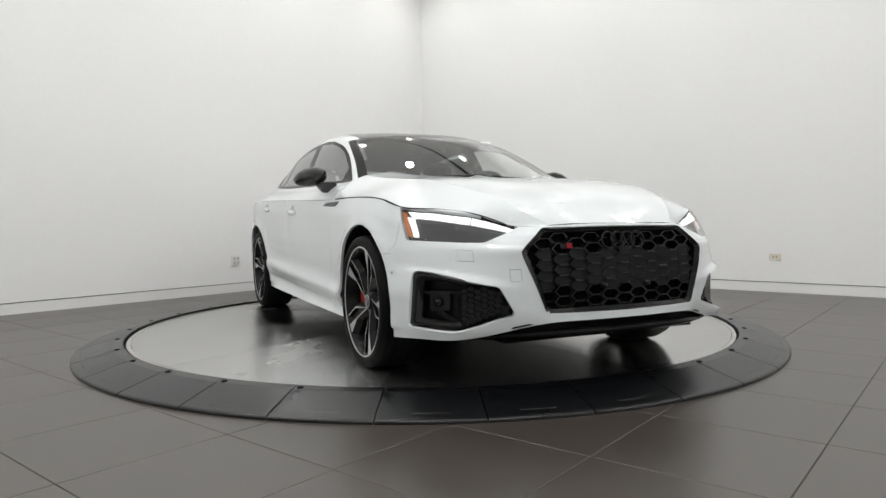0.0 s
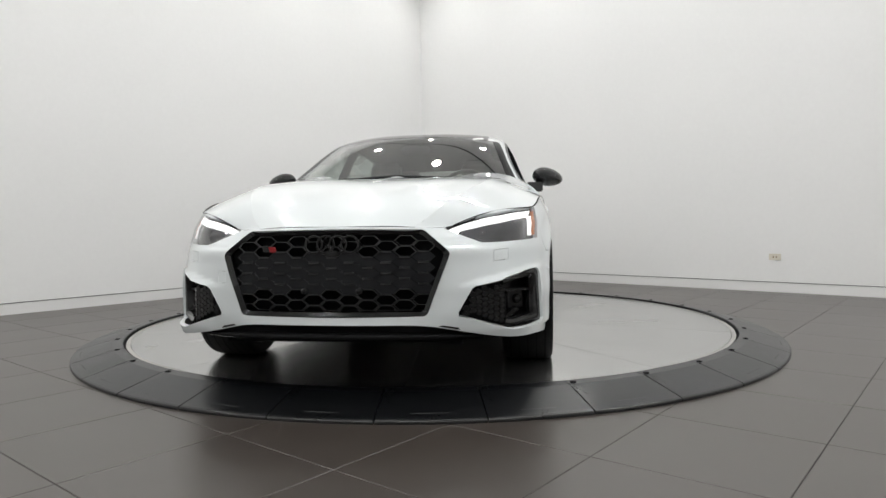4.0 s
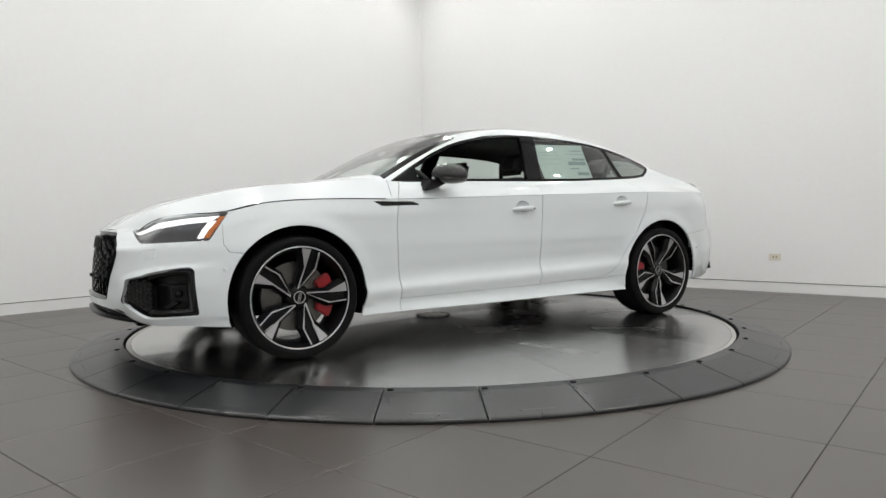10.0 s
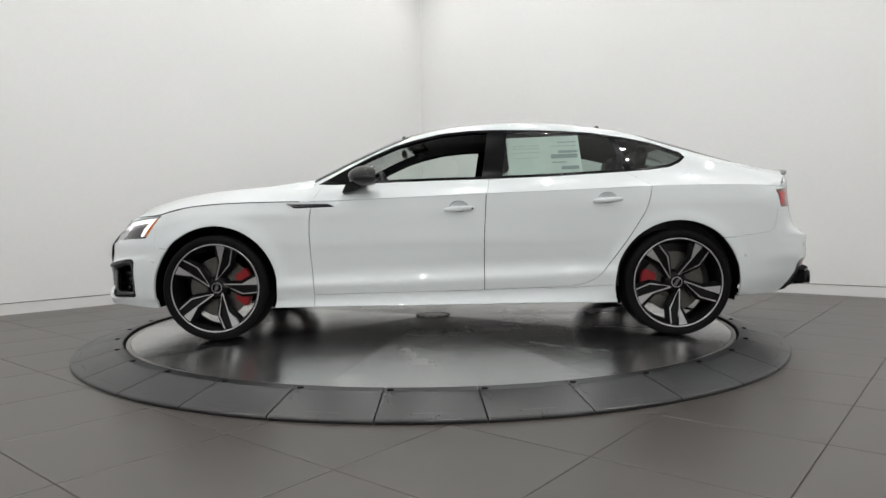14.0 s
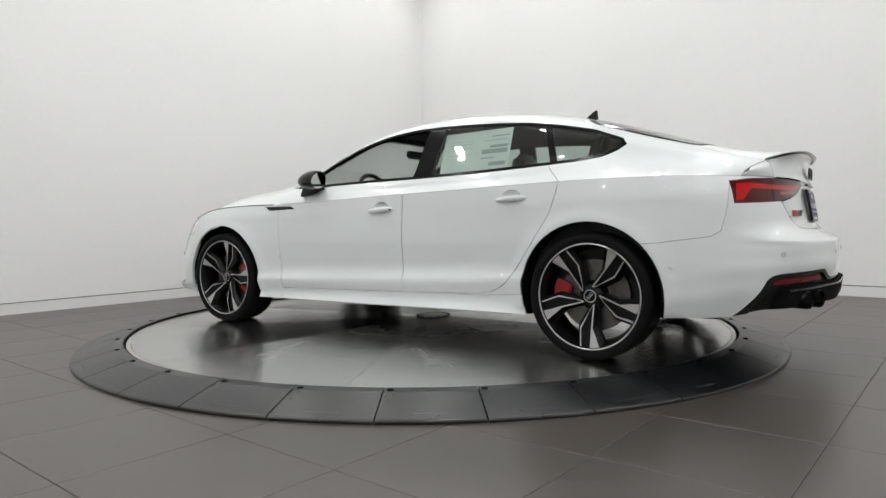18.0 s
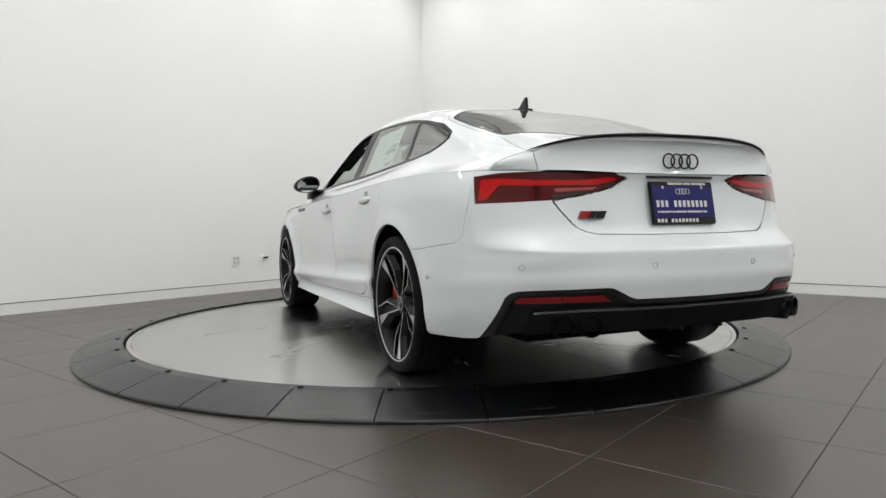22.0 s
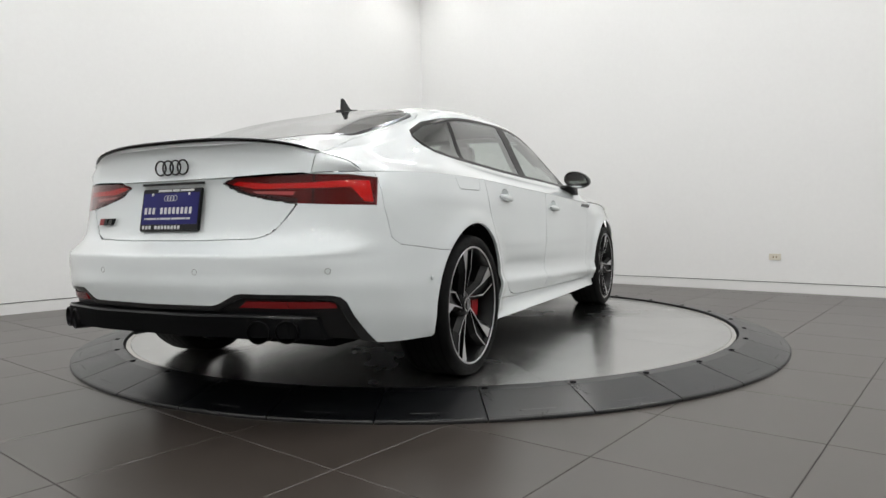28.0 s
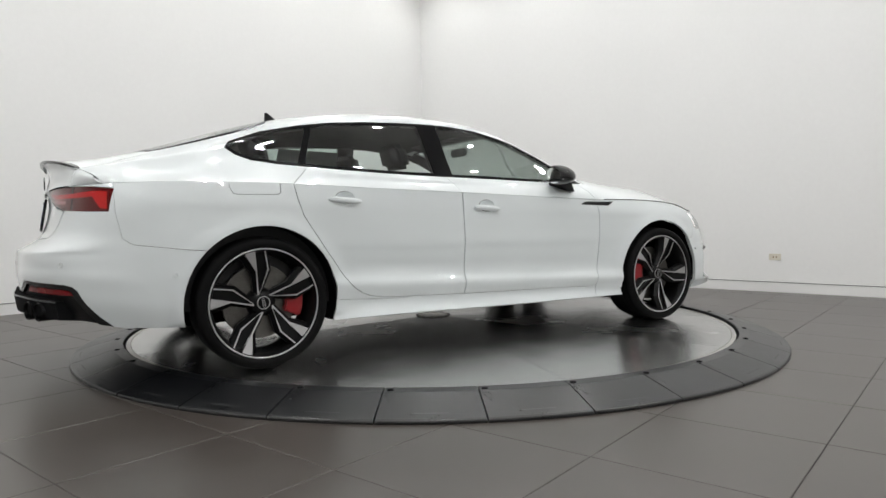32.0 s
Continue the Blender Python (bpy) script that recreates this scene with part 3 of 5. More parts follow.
# tailgate between its ledge and the lip of the spoiler
TAIL = [
    line(-2.1, 0.75, 0.912, -2.195, 0.64, 0.907, -2.245, 0.53, 0.904, -2.302, 0.3, 0.898, -2.32, 0, 0.895),
    line(-2.122, 0.741, 0.928, -2.194, 0.645, 0.938, -2.235, 0.53, 0.945, -2.287, 0.3, 0.955, -2.303, 0, 0.955),
    line(-2.13, 0.728, 0.942, -2.185, 0.648, 0.963, -2.232, 0.53, 0.985, -2.292, 0.3, 1.01, -2.305, 0, 1.01),
    line(-2.128, 0.714, 0.95, -2.168, 0.648, 0.977, -2.24, 0.53, 1.01, -2.31, 0.3, 1.035, -2.325, 0, 1.04),
]
for row in BONNET[1:]:
    row[1:7] = [(x, y, z - 0.009) for x, y, z in row[1:7]]
# a crease low on the doors and a step under the tailgate
CREASE = [tuple((a + b) / 2 for a, b in zip(p, q)) for p, q in zip(LOW[1], LOW[2])]
CREASE[8:14] = line(1.2, 0.894, 0.34, 0.85, 0.894, 0.345, 0.3, 0.897, 0.36, -0.3, 0.899, 0.378, -0.8, 0.9, 0.398, -1.2, 0.9, 0.41)
LOW[1][8:14] = line(1.2, 0.878, 0.28, 0.85, 0.872, 0.28, 0.3, 0.874, 0.288, -0.3, 0.874, 0.3, -0.8, 0.876, 0.31, -1.2, 0.885, 0.32)
LOW[2][8:14] = line(1.2, 0.89, 0.42, 0.85, 0.876, 0.415, 0.3, 0.876, 0.432, -0.3, 0.878, 0.45, -0.8, 0.881, 0.47, -1.2, 0.9, 0.475)
STEP = [tuple((a + b) / 2 for a, b in zip(p, q)) for p, q in zip(LOW[3], LOW[4])]
STEP[16:] = line(-2.095, 0.8, 0.68, -2.232, 0.675, 0.66, -2.322, 0.455, 0.656, -2.36, 0.25, 0.655, -2.37, 0, 0.655)
SEAT = [tuple((a + b) / 2 for a, b in zip(p, q)) for p, q in zip(STEP, LOW[4])]
SEAT[16:] = line(-2.094, 0.797, 0.73, -2.212, 0.665, 0.715, -2.292, 0.455, 0.705, -2.325, 0.25, 0.702, -2.332, 0, 0.702)
EDGE = [tuple(a * 0.5 + b * 0.5 for a, b in zip(p, q)) for p, q in zip(LOW[3], STEP)]
EDGE[16:] = line(-2.097, 0.808, 0.63, -2.268, 0.699, 0.613, -2.388, 0.455, 0.612, -2.432, 0.25, 0.612, -2.445, 0, 0.612)
UNDER = [tuple(a * 0.2 + b * 0.8 for a, b in zip(p, q)) for p, q in zip(LOW[2], LOW[3])]
UNDER[16:] = line(-2.1, 0.81, 0.575, -2.273, 0.7, 0.573, -2.403, 0.458, 0.572, -2.448, 0.25, 0.572, -2.461, 0, 0.572)
FLAT = [tuple(a * 0.62 + b * 0.38 for a, b in zip(p, q)) for p, q in zip(LOW[2], LOW[3])]
ABOVE = [tuple(a * 0.68 + b * 0.32 - (0.004 if i == 1 and abs(p[0]) < 1.3 else 0) for i, (a, b) in enumerate(zip(p, q))) for p, q in zip(CREASE, LOW[2])]
LOW[0][9:13] = line(0.85, 0.88, 0.206, 0.3, 0.894, 0.21, -0.3, 0.897, 0.214, -0.8, 0.897, 0.216)
LOW = LOW[:2] + [CREASE, ABOVE, LOW[2], FLAT, UNDER, LOW[3], EDGE, STEP, SEAT] + LOW[4:]


def across_bonnet(k, y):
    """Height and length of the bonnet's smooth form at station k."""
    ys = [l[k][1] for l in BONNET]
    return tuple(float(np.polyval(np.polyfit(ys, [l[k][i] for l in BONNET], 3), y)) for i in (0, 2))


# the ridge that parts the bonnet's middle from its flanks
RIDGE = []
for k, y in enumerate((0.33, 0.385, 0.445, 0.505, 0.55, 0.59, 0.635, 0.672)):
    rx, rz = across_bonnet(k, y)
    RIDGE.append((rx, y, rz + (0.001, 0.006, 0.01, 0.011, 0.011, 0.011, 0.009, 0.002)[k]))
FLANK = []
for k in range(8):
    y = (BONNET[0][k][1] + RIDGE[k][1]) / 2
    rx, rz = across_bonnet(k, y)
    FLANK.append((rx, y, rz - (0.002 if k < 7 else 0)))
MIDDLE = [[(across_bonnet(k, RIDGE[k][1] * s)[0], RIDGE[k][1] * s, across_bonnet(k, RIDGE[k][1] * s)[1] + 0.004 * s) for k in range(8)] for s in (0.75, 0.4)] + [BONNET[3]]
low = skin(LOW, 0.025, 0.0125, (0.2, 1, 0))
bonnet = skin([BONNET[0], FLANK, RIDGE], 0.035, 0.035, (0, 0, 1))
bonnet_middle = skin([RIDGE] + MIDDLE, 0.035, 0.035, (0, 0, 1))
high = skin(HIGH, 0.03, 0.03, (0, 0.5, 1))
tail = skin(TAIL, 0.03, 0.02, (-1, 0, 0))


def circle(cx, cz, r, n=48):
    return [(cx + r * math.cos(2 * math.pi * i / n), cz + r * math.sin(2 * math.pi * i / n)) for i in range(n)]


# wheel openings
AXLE_F, AXLE_R, HUB_Z, ARCH = 1.4125, -1.4125, 0.33, 0.379
for x in (AXLE_F, AXLE_R):
    cut_out(low, circle(x, HUB_Z, ARCH), SIDE, keep=lambda c: c.y > 0.7).free()

# openings in the nose
GRILLE = [(-0.05, 0.692), (0.365, 0.687), (0.381, 0.68), (0.474, 0.602), (0.481, 0.59), (0.478, 0.575), (0.396, 0.352), (0.388, 0.342), (0.376, 0.338), (-0.05, 0.333)]
cut_out(low, GRILLE, FRONT, keep=lambda c: c.x > 1.9).free()
HEADLAMP = [(-1.204, 0.69), (-1.11, 0.722), (-1.02, 0.746), (-0.85, 0.768), (-0.664, 0.78), (-0.69, 0.71), (-0.722, 0.645), (-0.73, 0.64), (-0.85, 0.636), (-1.0, 0.63), (-1.085, 0.629), (-1.15, 0.66)]
headlamp_glass = cut_out(low, HEADLAMP, CORNER_F, keep=lambda c: c.x > 1.5)
FOG = [(-0.772, 0.49), (-0.782, 0.505), (-0.8, 0.512), (-0.86, 0.509), (-0.94, 0.497), (-1.015, 0.482), (-1.03, 0.474), (-1.145, 0.453), (-1.16, 0.443), (-1.208, 0.345), (-1.205, 0.331), (-1.04, 0.277), (-1.0, 0.266), (-0.98, 0.264), (-0.765, 0.272), (-0.752, 0.284)]
fog_opening = cut_out(low, FOG, CORNER_F, keep=lambda c: c.x > 1.5)
fog_opening.free()

# lamps and lid at the tail
TAILLAMP = [(-0.893, 0.89), (-1.0, 0.9), (-1.136, 0.903), (-1.27, 0.9), (-1.405, 0.893), (-1.447, 0.874), (-1.4, 0.845), (-1.329, 0.82), (-1.194, 0.793), (-1.05, 0.787), (-0.904, 0.784)]
tail_glass = cut_out(low, TAILLAMP, CORNER_R, keep=lambda c: c.x < -1.8)
GATE = [(-0.05, 0.95), (0.6, 0.95), (0.594, 0.905), (0.562, 0.792), (0.53, 0.745), (0.487, 0.693), (0.455, 0.672), (0.417, 0.661), (0.2, 0.656), (-0.05, 0.656)]
gate_low = cut_out(low, GATE, FRONT, keep=lambda c: c.x < -1.8)

DIFFUSER = [(-0.05, 0.42), (0.313, 0.422), (0.34, 0.43), (0.405, 0.464), (0.43, 0.467), (0.63, 0.461), (0.71, 0.456), (0.734, 0.447), (0.748, 0.428), (0.77, 0.34), (0.787, 0.255), (0.79, 0.15), (-0.05, 0.15)]
diffuser_skin = cut_out(low, DIFFUSER, FRONT, keep=lambda c: c.x < -2.0)
# doors, seen from the side
DOOR_F = [(0.785, 0.96), (0.8, 0.88), (0.815, 0.84), (0.83, 0.74), (0.832, 0.66), (0.824, 0.5), (0.806, 0.279), (0.425, 0.287), (-0.236, 0.297), (-0.238, 0.62), (-0.252, 0.88), (-0.27, 0.96)]
DOOR_R = [(-0.27, 0.96), (-0.252, 0.88), (-0.238, 0.62), (-0.236, 0.297), (-0.45, 0.304), (-0.65, 0.308), (-0.77, 0.314), (-0.84, 0.327), (-0.89, 0.347), (-0.93, 0.372), (-0.963, 0.404), (-1.01, 0.464), (-1.1, 0.588), (-1.21, 0.757), (-1.24, 0.84), (-1.257, 0.918), (-1.257, 0.96)]
vent = cut_out(low, [(0.97, 0.838), (0.72, 0.836), (0.68, 0.82), (0.92, 0.812)], SIDE, keep=lambda c: c.y > 0.6)
door_f = cut_out(low, DOOR_F, SIDE, keep=lambda c: c.y > 0.6)
door_r = cut_out(low, DOOR_R, SIDE, keep=lambda c: c.y > 0.6)
BUMPER_F = [(2.6, 0.1), (2.6, 0.9), (1.795, 0.9), (1.795, 0.62), (1.77, 0.58), (1.7, 0.573), (1.42, 0.57), (1.42, 0.1)]
BUMPER_R = [(-1.42, 0.1), (-1.42, 0.585), (-1.75, 0.602), (-1.99, 0.632), (-2.03, 0.66), (-2.055, 0.78), (-2.06, 0.95), (-2.6, 0.95), (-2.6, 0.1)]
bumper_f = cut_out(low, BUMPER_F, SIDE)
washer = cut_out(bumper_f, [(0.654, 0.552), (0.711, 0.556), (0.711, 0.602), (0.654, 0.597)], FRONT)
bumper_r = cut_out(low, BUMPER_R, SIDE)
quarter = cut_out(low, [(-0.62, 0.3), (-0.62, 1.0), (-2.3, 1.0), (-2.3, 0.2), (-1.2, 0.2), (-1.06, 0.322), (-0.8, 0.306)], SIDE, keep=lambda c: c.x < -0.6)
wing = split(low, lambda c: c.x > 0.8)
# side glass opening, seen from the side
DLO = [(0.79, 0.963), (0.684, 0.958), (0.402, 0.967), (0.042, 0.976), (-0.326, 0.982), (-0.704, 0.994), (-1.09, 1.014), (-1.288, 1.027), (-1.42, 1.045), (-1.49, 1.075), (-1.535, 1.11),
       (-1.505, 1.145), (-1.345, 1.206), (-1.143, 1.249), (-0.944, 1.279), (-0.746, 1.294), (-0.552, 1.302), (-0.359, 1.306), (-0.169, 1.302), (0.019, 1.284), (0.205, 1.242), (0.316, 1.207), (0.463, 1.143), (0.609, 1.066), (0.75, 0.985)]
dlo = cut_out(high, DLO, SIDE, keep=lambda c: c.y > 0.5)
# windscreen and rear screen, seen from the front and from above
ahead, across = Vector((1, 0, 0)), Vector((0, 1, 0))
SCREEN = [(0.955, -0.05), (0.945, 0.25), (0.905, 0.5), (0.85, 0.66), (0.6, 0.603), (0.24, 0.538), (0.275, 0.4), (0.3, 0.2), (0.305, -0.05)]
screen = cut_out(high, SCREEN, ahead, across, keep=lambda c: c.z > 0.9)
SCREEN_EDGE = [(0.975, -0.05), (0.965, 0.25), (0.925, 0.5), (0.866, 0.7), (0.84, 0.716), (0.6, 0.655), (0.235, 0.584), (0.218, 0.557), (0.268, 0.4), (0.292, 0.2), (0.297, -0.05)]
screen_edge = cut_out(high, SCREEN_EDGE, ahead, across, keep=lambda c: c.z > 0.9)
ROOF_GLASS = [(0.295, -0.05), (0.29, 0.2), (0.265, 0.4), (0.24, 0.5), (-0.3, 0.49), (-0.62, 0.48), (-0.63, -0.05)]
roof_glass = cut_out(high, ROOF_GLASS, ahead, across, keep=lambda c: c.z > 1.1)
REAR_SCREEN = [(-1.2, -0.05), (-1.205, 0.25), (-1.235, 0.42), (-1.285, 0.515), (-1.335, 0.548), (-1.38, 0.556), (-1.6, 0.564), (-1.83, 0.562), (-1.88, 0.55), (-1.925, 0.47), (-1.965, 0.25), (-1.975, -0.05)]
rear_band = cut_out(high, REAR_SCREEN, ahead, across, keep=lambda c: c.z > 1.0)
REAR_LIGHT = [(-1.232, -0.06), (-1.237, 0.25), (-1.265, 0.41), (-1.31, 0.495), (-1.35, 0.525), (-1.39, 0.533), (-1.6, 0.541), (-1.82, 0.54), (-1.86, 0.53), (-1.9, 0.46), (-1.94, 0.25), (-1.95, -0.06)]
rear_screen = cut_out(rear_band, REAR_LIGHT, ahead, across)
DECK = [(-1.165, -0.05), (-1.17, 0.25), (-1.2, 0.44), (-1.26, 0.545), (-1.35, 0.575), (-1.6, 0.583), (-1.9, 0.58), (-2.0, 0.6), (-2.16, 0.63), (-2.4, 0.6), (-2.6, -0.05)]
deck = cut_out(high, DECK, ahead, across, keep=lambda c: c.z > 0.95)
door_fs = cut_out(high, [(0.7, 1.0), (0.752, 0.95), (0.778, 0.915), (0.8, 0.88), (0.815, 0.84), (-0.25, 0.84), (-0.255, 0.88), (-0.285, 1.0)], SIDE, keep=lambda c: c.y > 0.7)
door_rs = cut_out(high, [(-0.285, 1.0), (-0.255, 0.88), (-0.255, 0.85), (-1.23, 0.85), (-1.257, 0.918), (-1.13, 1.015)], SIDE, keep=lambda c: c.y > 0.7)


# ---- car: panels ----
def bowl(bm, cx, cz, rx, rz, deep):
    """Cuts an oval dish into a side panel; gives the dish."""
    b = cut_out(bm, [(cx + rx * math.cos(i * math.pi / 12), cz + rz * math.sin(i * math.pi / 12)) for i in range(24)], SIDE)
    lay = b.verts.layers.float_vector["nor"]
    for v in b.verts:
        q = min(1, ((v.co.x - cx) / rx) ** 2 + ((v.co.z - cz) / rz) ** 2)
        v.co -= v[lay] * deep * (1 - q)
    b.normal_update()
    for v in b.verts:
        v[lay] = v.normal if v.normal.dot(v[lay]) > 0 else -v.normal
    return b


HANDLES = ((-0.085, 0.802), (-0.985, 0.842))
cups = [bowl(d, x, z + 0.008, 0.052, 0.032, 0.022) for d, (x, z) in zip((door_f, door_r), HANDLES)]
bumper_f = both(bumper_f)
tow = cut_out(bumper_f, [(-0.526, 0.469), (-0.484, 0.469), (-0.484, 0.519), (-0.526, 0.519)], FRONT, keep=lambda c: c.y < -0.3)
panel("front_bumper", bumper_f, PAINT, car, gap=0.0006, depth=0.02)
pair("washer_cover", washer, PAINT, car, gap=0.0008, depth=0.004)
panel("tow_cover", tow, PAINT, car, gap=0.0008, depth=0.004)
panel("rear_bumper", both(bumper_r), PAINT, car, gap=0.0006)
pair("front_wing", wing, PAINT, car, gap=0.0016)
quarter_right = mirrored(quarter)
panel("rear_quarter", quarter, PAINT, car, gap=0.0013)
FLAP = [(-1.34, 0.862), (-1.325, 0.875), (-1.325, 0.97), (-1.57, 0.97), (-1.57, 0.9), (-1.555, 0.868), (-1.54, 0.862)]
flap = cut_out(quarter_right, FLAP, SIDE)
quarter_right = panel("rear_quarter", quarter_right, PAINT, car, gap=0.0013)
panel("fuel_flap", flap, PAINT, car, gap=0.0012)
pair("sill", low, PAINT, car)
bonnet_ob = panel("bonnet", both(bonnet_middle), PAINT, car, "white bonnet with two ridges", gap=0, depth=0)
pair("bonnet_flank", bonnet, PAINT, bonnet_ob, gap=0, depth=0)
# black strip drawn in for the shaded gap between bonnet and wing
for side in (1, -1):
    bm = bmesh.new()
    seam = np.array(BONNET[0][1:])
    ring_was = None
    for c in spline(np.arange(len(seam)) * 1.0, seam, np.linspace(0, len(seam) - 1.12, 80)):
        ring_now = [bm.verts.new((c[0], side * (c[1] + 0.003 * math.cos(a)), c[2] + 0.003 * math.sin(a))) for a in (0, 1.26, 2.51, 3.77, 5.03)]
        if ring_was:
            for k in range(5):
                bm.faces.new((ring_was[k], ring_now[k], ring_now[(k + 1) % 5], ring_was[(k + 1) % 5]))
        ring_was = ring_now
    bmesh.ops.recalc_face_normals(bm, faces=bm.faces[:])
    part("bonnet_gap_strip", bm, BLACK_MATT, car, "black strip drawn in for the bonnet's shut line", smooth=True)
doors = []
for a, b, c in ((door_f, door_fs, cups[0]), (door_r, door_rs, cups[1])):
    left, right = pair("door", a, PAINT, car, gap=0.0026)
    doors.append((left, right))
    for side, bm in ((left, b), (right, mirrored(b))):
        panel("door_shoulder", bm, PAINT, side, gap=0.0012, depth=0.01)
    for side, bm in ((left, c), (right, mirrored(c))):
        panel("handle_cup", bm, PAINT, side, gap=0, depth=0)
pair("body_side", high, PAINT, car)
gate_top = split(tail, lambda c: c.y < 0.605)
tailgate = panel("tailgate", both(gate_low), PAINT, car, gap=0.006)
panel("tailgate_top", both(gate_top), PAINT, tailgate, gap=0.0003)
pair("rear_corner", tail, PAINT, car, gap=0.003)
panel("boot_lid", both(deck), PAINT, car)
panel("windscreen", both(screen), GLASS_SCREEN, car, "clear windscreen", depth=0)
panel("windscreen_edge", both(screen_edge), TRIM, car, "black windscreen border", gap=0)
panel("rear_band", both(rear_band), TRIM, car, "black border of the rear screen", gap=0)
panel("rear_screen", both(rear_screen), GLASS_REAR, car, "tinted rear screen", depth=0)
panel("roof_glass", both(roof_glass), BLACK_GLOSS, car, "black glass roof panel")
pair("wing_vent", vent, BLACK_GLOSS, car, "gloss black wing vent", push=0.004)

# side glass: a black rim, pillars and panes
def band(poly, d):
    """The outline drawn in by d."""
    c = [Vector(p) for p in poly]
    out = []
    for i in range(len(c)):
        t = (c[(i + 1) % len(c)] - c[i - 1]).normalized()
        n = Vector((-t.y, t.x))
        out.append(c[i] + n * d)
    if inside(poly, *out[3]):
        return [tuple(p) for p in out]
    return [tuple(c[i] * 2 - out[i]) for i in range(len(c))]


dlo_right = mirrored(dlo)
for bm, open_front in ((dlo, True), (dlo_right, False)):
    inner = band(DLO, 0.016)
    light = cut_out(bm, inner, SIDE)
    frame_ob = panel("window_surround", bm, TRIM, car, "gloss black window surround", gap=0, depth=0.02, push=0.002)
    PILLAR_B = [(-0.222, 0.9), (-0.285, 1.34), (-0.412, 1.34), (-0.345, 0.9)]
    PILLAR_C = [(-1.165, 0.95), (-1.04, 1.3), (-1.075, 1.3), (-1.205, 0.95)]
    panel("b_pillar", cut_out(light, PILLAR_B, SIDE), TRIM, car, "gloss black door pillar", gap=0, depth=0.03, push=0.001)
    panel("c_pillar", cut_out(light, PILLAR_C, SIDE), TRIM, car, "gloss black window divider", gap=0, depth=0.02, push=0.001)
    fly = cut_out(light, [(0.9, 0.9), (0.9, 1.1), (0.6, 1.1), (0.6, 0.9)], SIDE)
    panel("mirror_triangle", fly, TRIM, car, gap=0, depth=0.01, push=0.001)
    front = split(light, lambda c: c.x > -0.3)
    corner = split(light, lambda c: c.x < -1.1)
    if open_front:
        front.free()
    else:
        panel("front_door_window", front, GLASS, car, "clear door glass", gap=0, depth=0)
    panel("rear_door_window", light, GLASS_TINT, car, "tinted door glass", gap=0, depth=0)
    panel("quarter_window", corner, GLASS_TINT, car, "tinted quarter glass", gap=0, depth=0)

# ---- headlamps ----
for side in (1, -1):
    whole = headlamp_glass.copy() if side > 0 else mirrored(headlamp_glass)
    e = CORNER_F if side > 0 else Vector((-0.7071, -0.7071, 0))
    lamp = panel("headlamp", whole.copy(), LAMP_CASE, car, "slim headlamp with white light strip", gap=0.001, depth=0.03, push=-0.03)
    top = [(-1.19, 0.688), (-1.1, 0.716), (-1.02, 0.738), (-0.85, 0.759), (-0.7, 0.769)]
    foot = [(-1.165, 0.681), (-1.09, 0.696), (-1.02, 0.711), (-0.85, 0.733), (-0.735, 0.742)]
    for k in range(8):
        c = [k / 8 + 0.004, (k + 1) / 8 - 0.004]
        quad = []
        for row, us in ((top, c), (foot, c[::-1])):
            for u in us:
                w = u * 4
                i = min(3, int(w))
                quad.append(tuple(Vector(row[i]).lerp(Vector(row[i + 1]), w - i)))
        strip = cut_out(whole, quad, e)
        panel("light_strip", strip, DRL, lamp, "lit white strip", gap=0, depth=0.006, push=-0.012)
    upright = cut_out(whole, [(-0.745, 0.74), (-0.706, 0.745), (-0.735, 0.7), (-0.755, 0.656), (-0.782, 0.656), (-0.765, 0.7)], e)
    panel("light_block", upright, DRL, lamp, "lit white block", gap=0, depth=0.006, push=-0.012)
    amber = cut_out(whole, [(-0.7, 0.762), (-0.674, 0.767), (-0.698, 0.71), (-0.728, 0.656), (-0.75, 0.656), (-0.728, 0.7)], e)
    panel("side_marker", amber, AMBER, lamp, "amber side marker", gap=0, depth=0.006, push=-0.008)
    whole.free()
    for k, (px, py, pz) in enumerate(((2.02, 0.585, 0.682), (1.95, 0.665, 0.69))):
        bm = bmesh.new()
        lathe(bm, [(0.004, 0.012), (0.018, 0.008), (0.024, 0.0), (0.026, 0.004), (0.03, -0.02)], 20)
        ob = part("projector", bm, BLACK_CHROME, lamp, "clear projector lens", smooth=True)
        ob.matrix_local = pose(px, side * py, pz, 0, 80, side * 38)
    cover = headlamp_glass.copy() if side > 0 else mirrored(headlamp_glass)
    panel("cover", cover, GLASS_LAMP, lamp, "clear lamp cover", gap=0.001, depth=0)
headlamp_glass.free()

